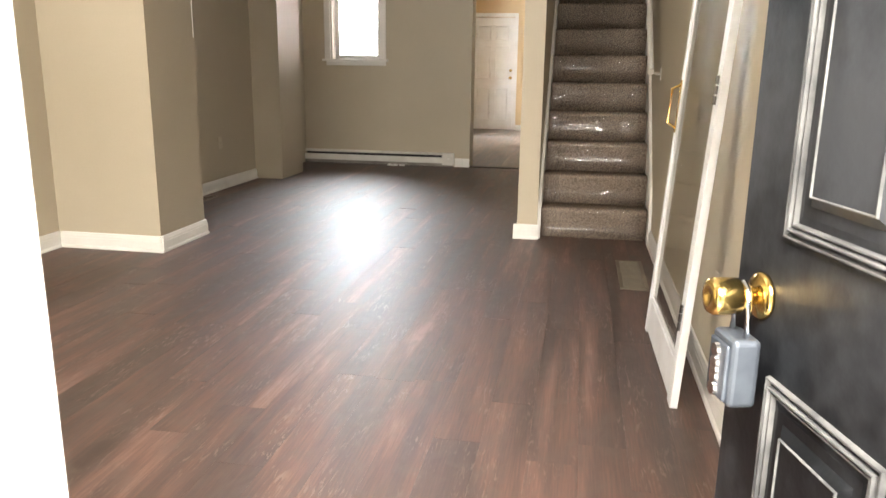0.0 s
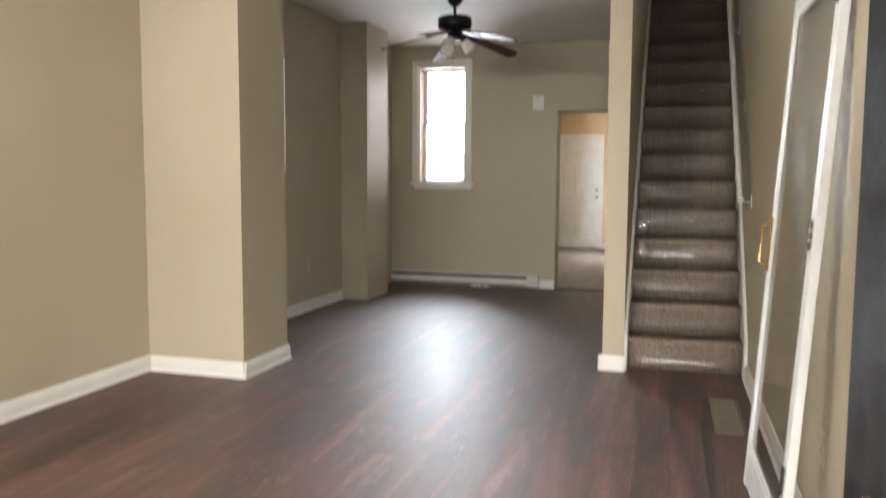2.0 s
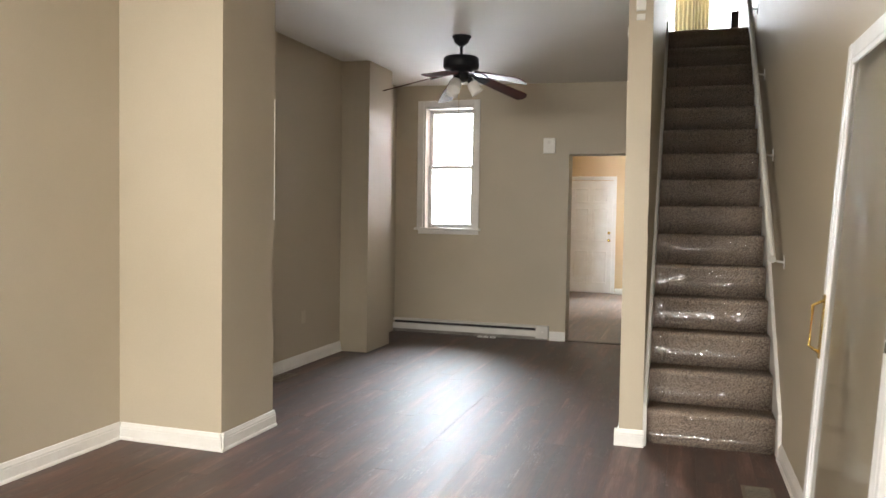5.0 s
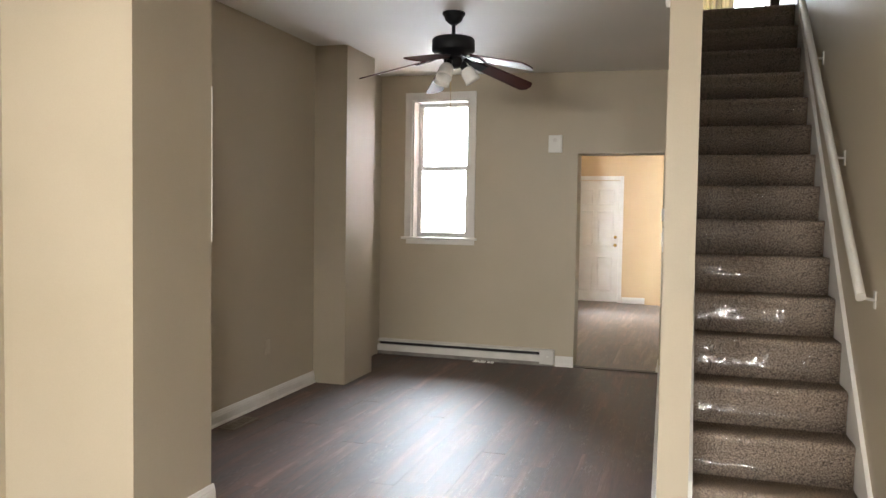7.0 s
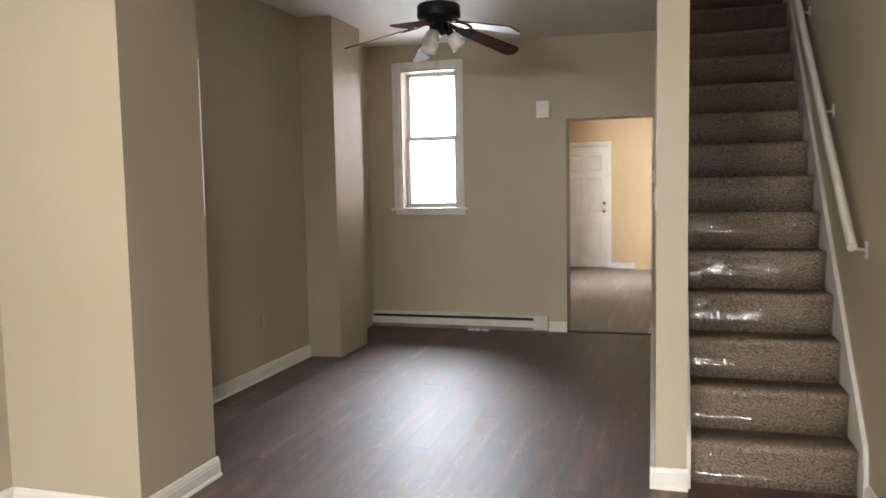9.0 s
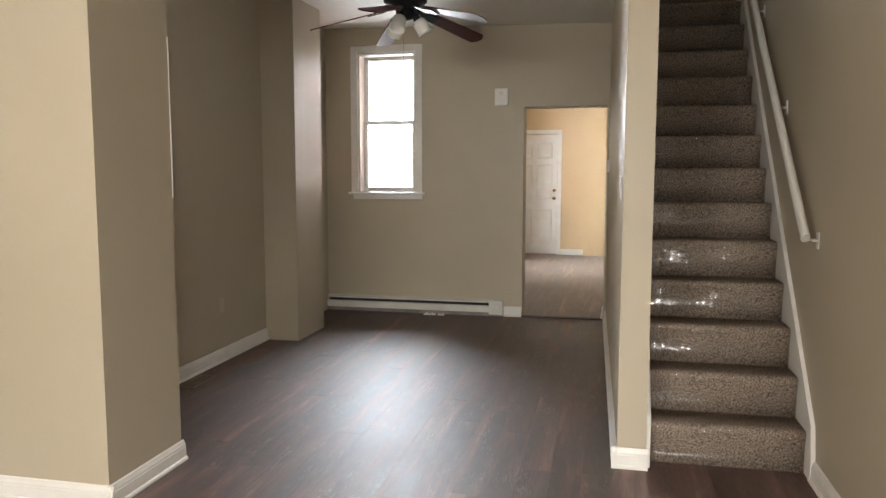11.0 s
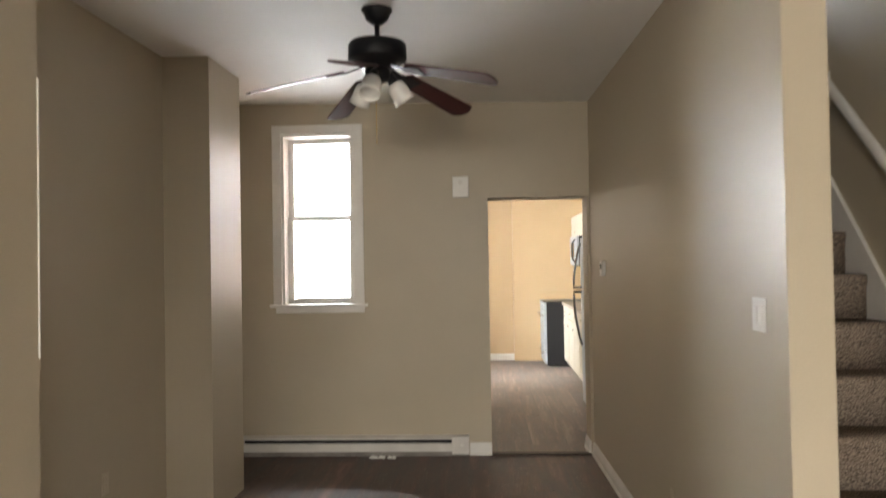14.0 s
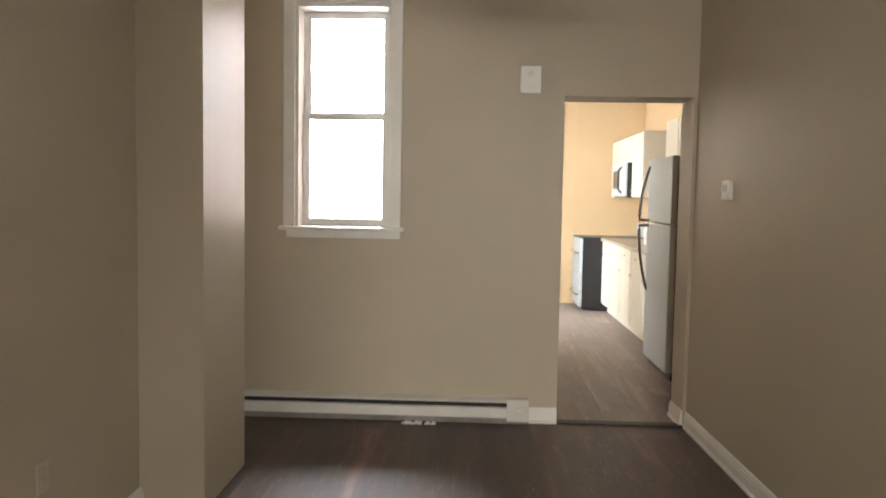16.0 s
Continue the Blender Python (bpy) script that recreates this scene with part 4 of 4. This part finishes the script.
# ---- upper landing ----
for x in (0.13, 0.47):
    c = thing("curtain", "tan fabric curtain hanging beside the upper window", "curtain", (x, 10.70, UP + 0.1))
    bm = bmesh.new()
    a = []
    for k in range(25):
        u = (-0.06 + 0.22 * k / 24) if x < 0.3 else (-0.16 + 0.18 * k / 24)
        y = 0.018 * math.sin(k * 1.1)
        a.append([bm.verts.new((u, y, 0)), bm.verts.new((u, y, 2.0)), bm.verts.new((u, y + 0.004, 2.0)), bm.verts.new((u, y + 0.004, 0))])
    for p, q in zip(a, a[1:]):
        for k in range(4):
            bm.faces.new((p[k], p[(k + 1) % 4], q[(k + 1) % 4], q[k]))
    part("cloth", bm, CURTAIN, c, smooth=True)
newel = thing("newel_post", "dark wooden newel post at the top of stairs", "newel post", (0.66, 8.42, UP - 0.01))
part("post", box(-0.035, -0.035, 0, 0.035, 0.035, 0.20, 0.005), mat("dark_wood", (0.06, 0.035, 0.025), None, 0.4), newel)

# ---- floors: boards last ----
BW, BL = 0.152, 1.22


def lay_floor(name, x0, x1, y0, y1, seed, label, void=(), material=PLANK):
    fl = tagged(link(name, box(x0, y0, -0.2, x1, y1, -0.008), SUB), label, "floor", kind="structure")
    rnd = random.Random(seed)
    meshes = {}
    k = 0
    x = x0
    while x < x1 - 0.01:
        w = min(BW, x1 - x)
        y = y0 - rnd.uniform(0.1, BL - 0.1)
        while y < y1 - 0.01:
            ya, yb = max(y, y0), min(y + BL, y1)
            y += BL
            if yb - ya < 0.02 or any(a <= x + w / 2 <= b and ya >= c and yb <= d for a, b, c, d in void):
                continue
            key = (round(w, 3), round(yb - ya, 3))
            if key not in meshes:
                bm = bmesh.new()
                lw, ll, c = w - 0.0002, yb - ya - 0.0002, 0.0003
                lo = [bm.verts.new(p) for p in ((0, 0, -0.008), (lw, 0, -0.008), (lw, ll, -0.008), (0, ll, -0.008))]
                mi = [bm.verts.new(p) for p in ((0, 0, -c), (lw, 0, -c), (lw, ll, -c), (0, ll, -c))]
                hi = [bm.verts.new(p) for p in ((c, c, 0), (lw - c, c, 0), (lw - c, ll - c, 0), (c, ll - c, 0))]
                for a, b in ((lo, mi), (mi, hi)):
                    for q in range(4):
                        bm.faces.new((a[q], a[(q + 1) % 4], b[(q + 1) % 4], b[q]))
                bm.faces.new(hi)
                me = bpy.data.meshes.new("plank")
                bm.to_mesh(me)
                bm.free()
                me.materials.append(material)
                meshes[key] = me
            o = new("plank", meshes[key])
            o.location = (x, ya, 0)
            o.rotation_euler = (rnd.uniform(-0.0006, 0.0006), rnd.uniform(-0.003, 0.003), 0)
            o.parent = fl
            k += 1
        x += BW
    return fl


lay_floor("floor", -3.3, 0.82, YF, YB, 3, "dark reddish-brown vinyl plank floor", [(0.05, 1.0, 5.6, 99)])
# kitchen boards carry the window light in their paler colour
lay_floor("floor_kitchen", -2.0, 1.2, YB, 15.25, 5, "vinyl plank kitchen floor with daylight lightened into its colour", (), PLANK_LIT)
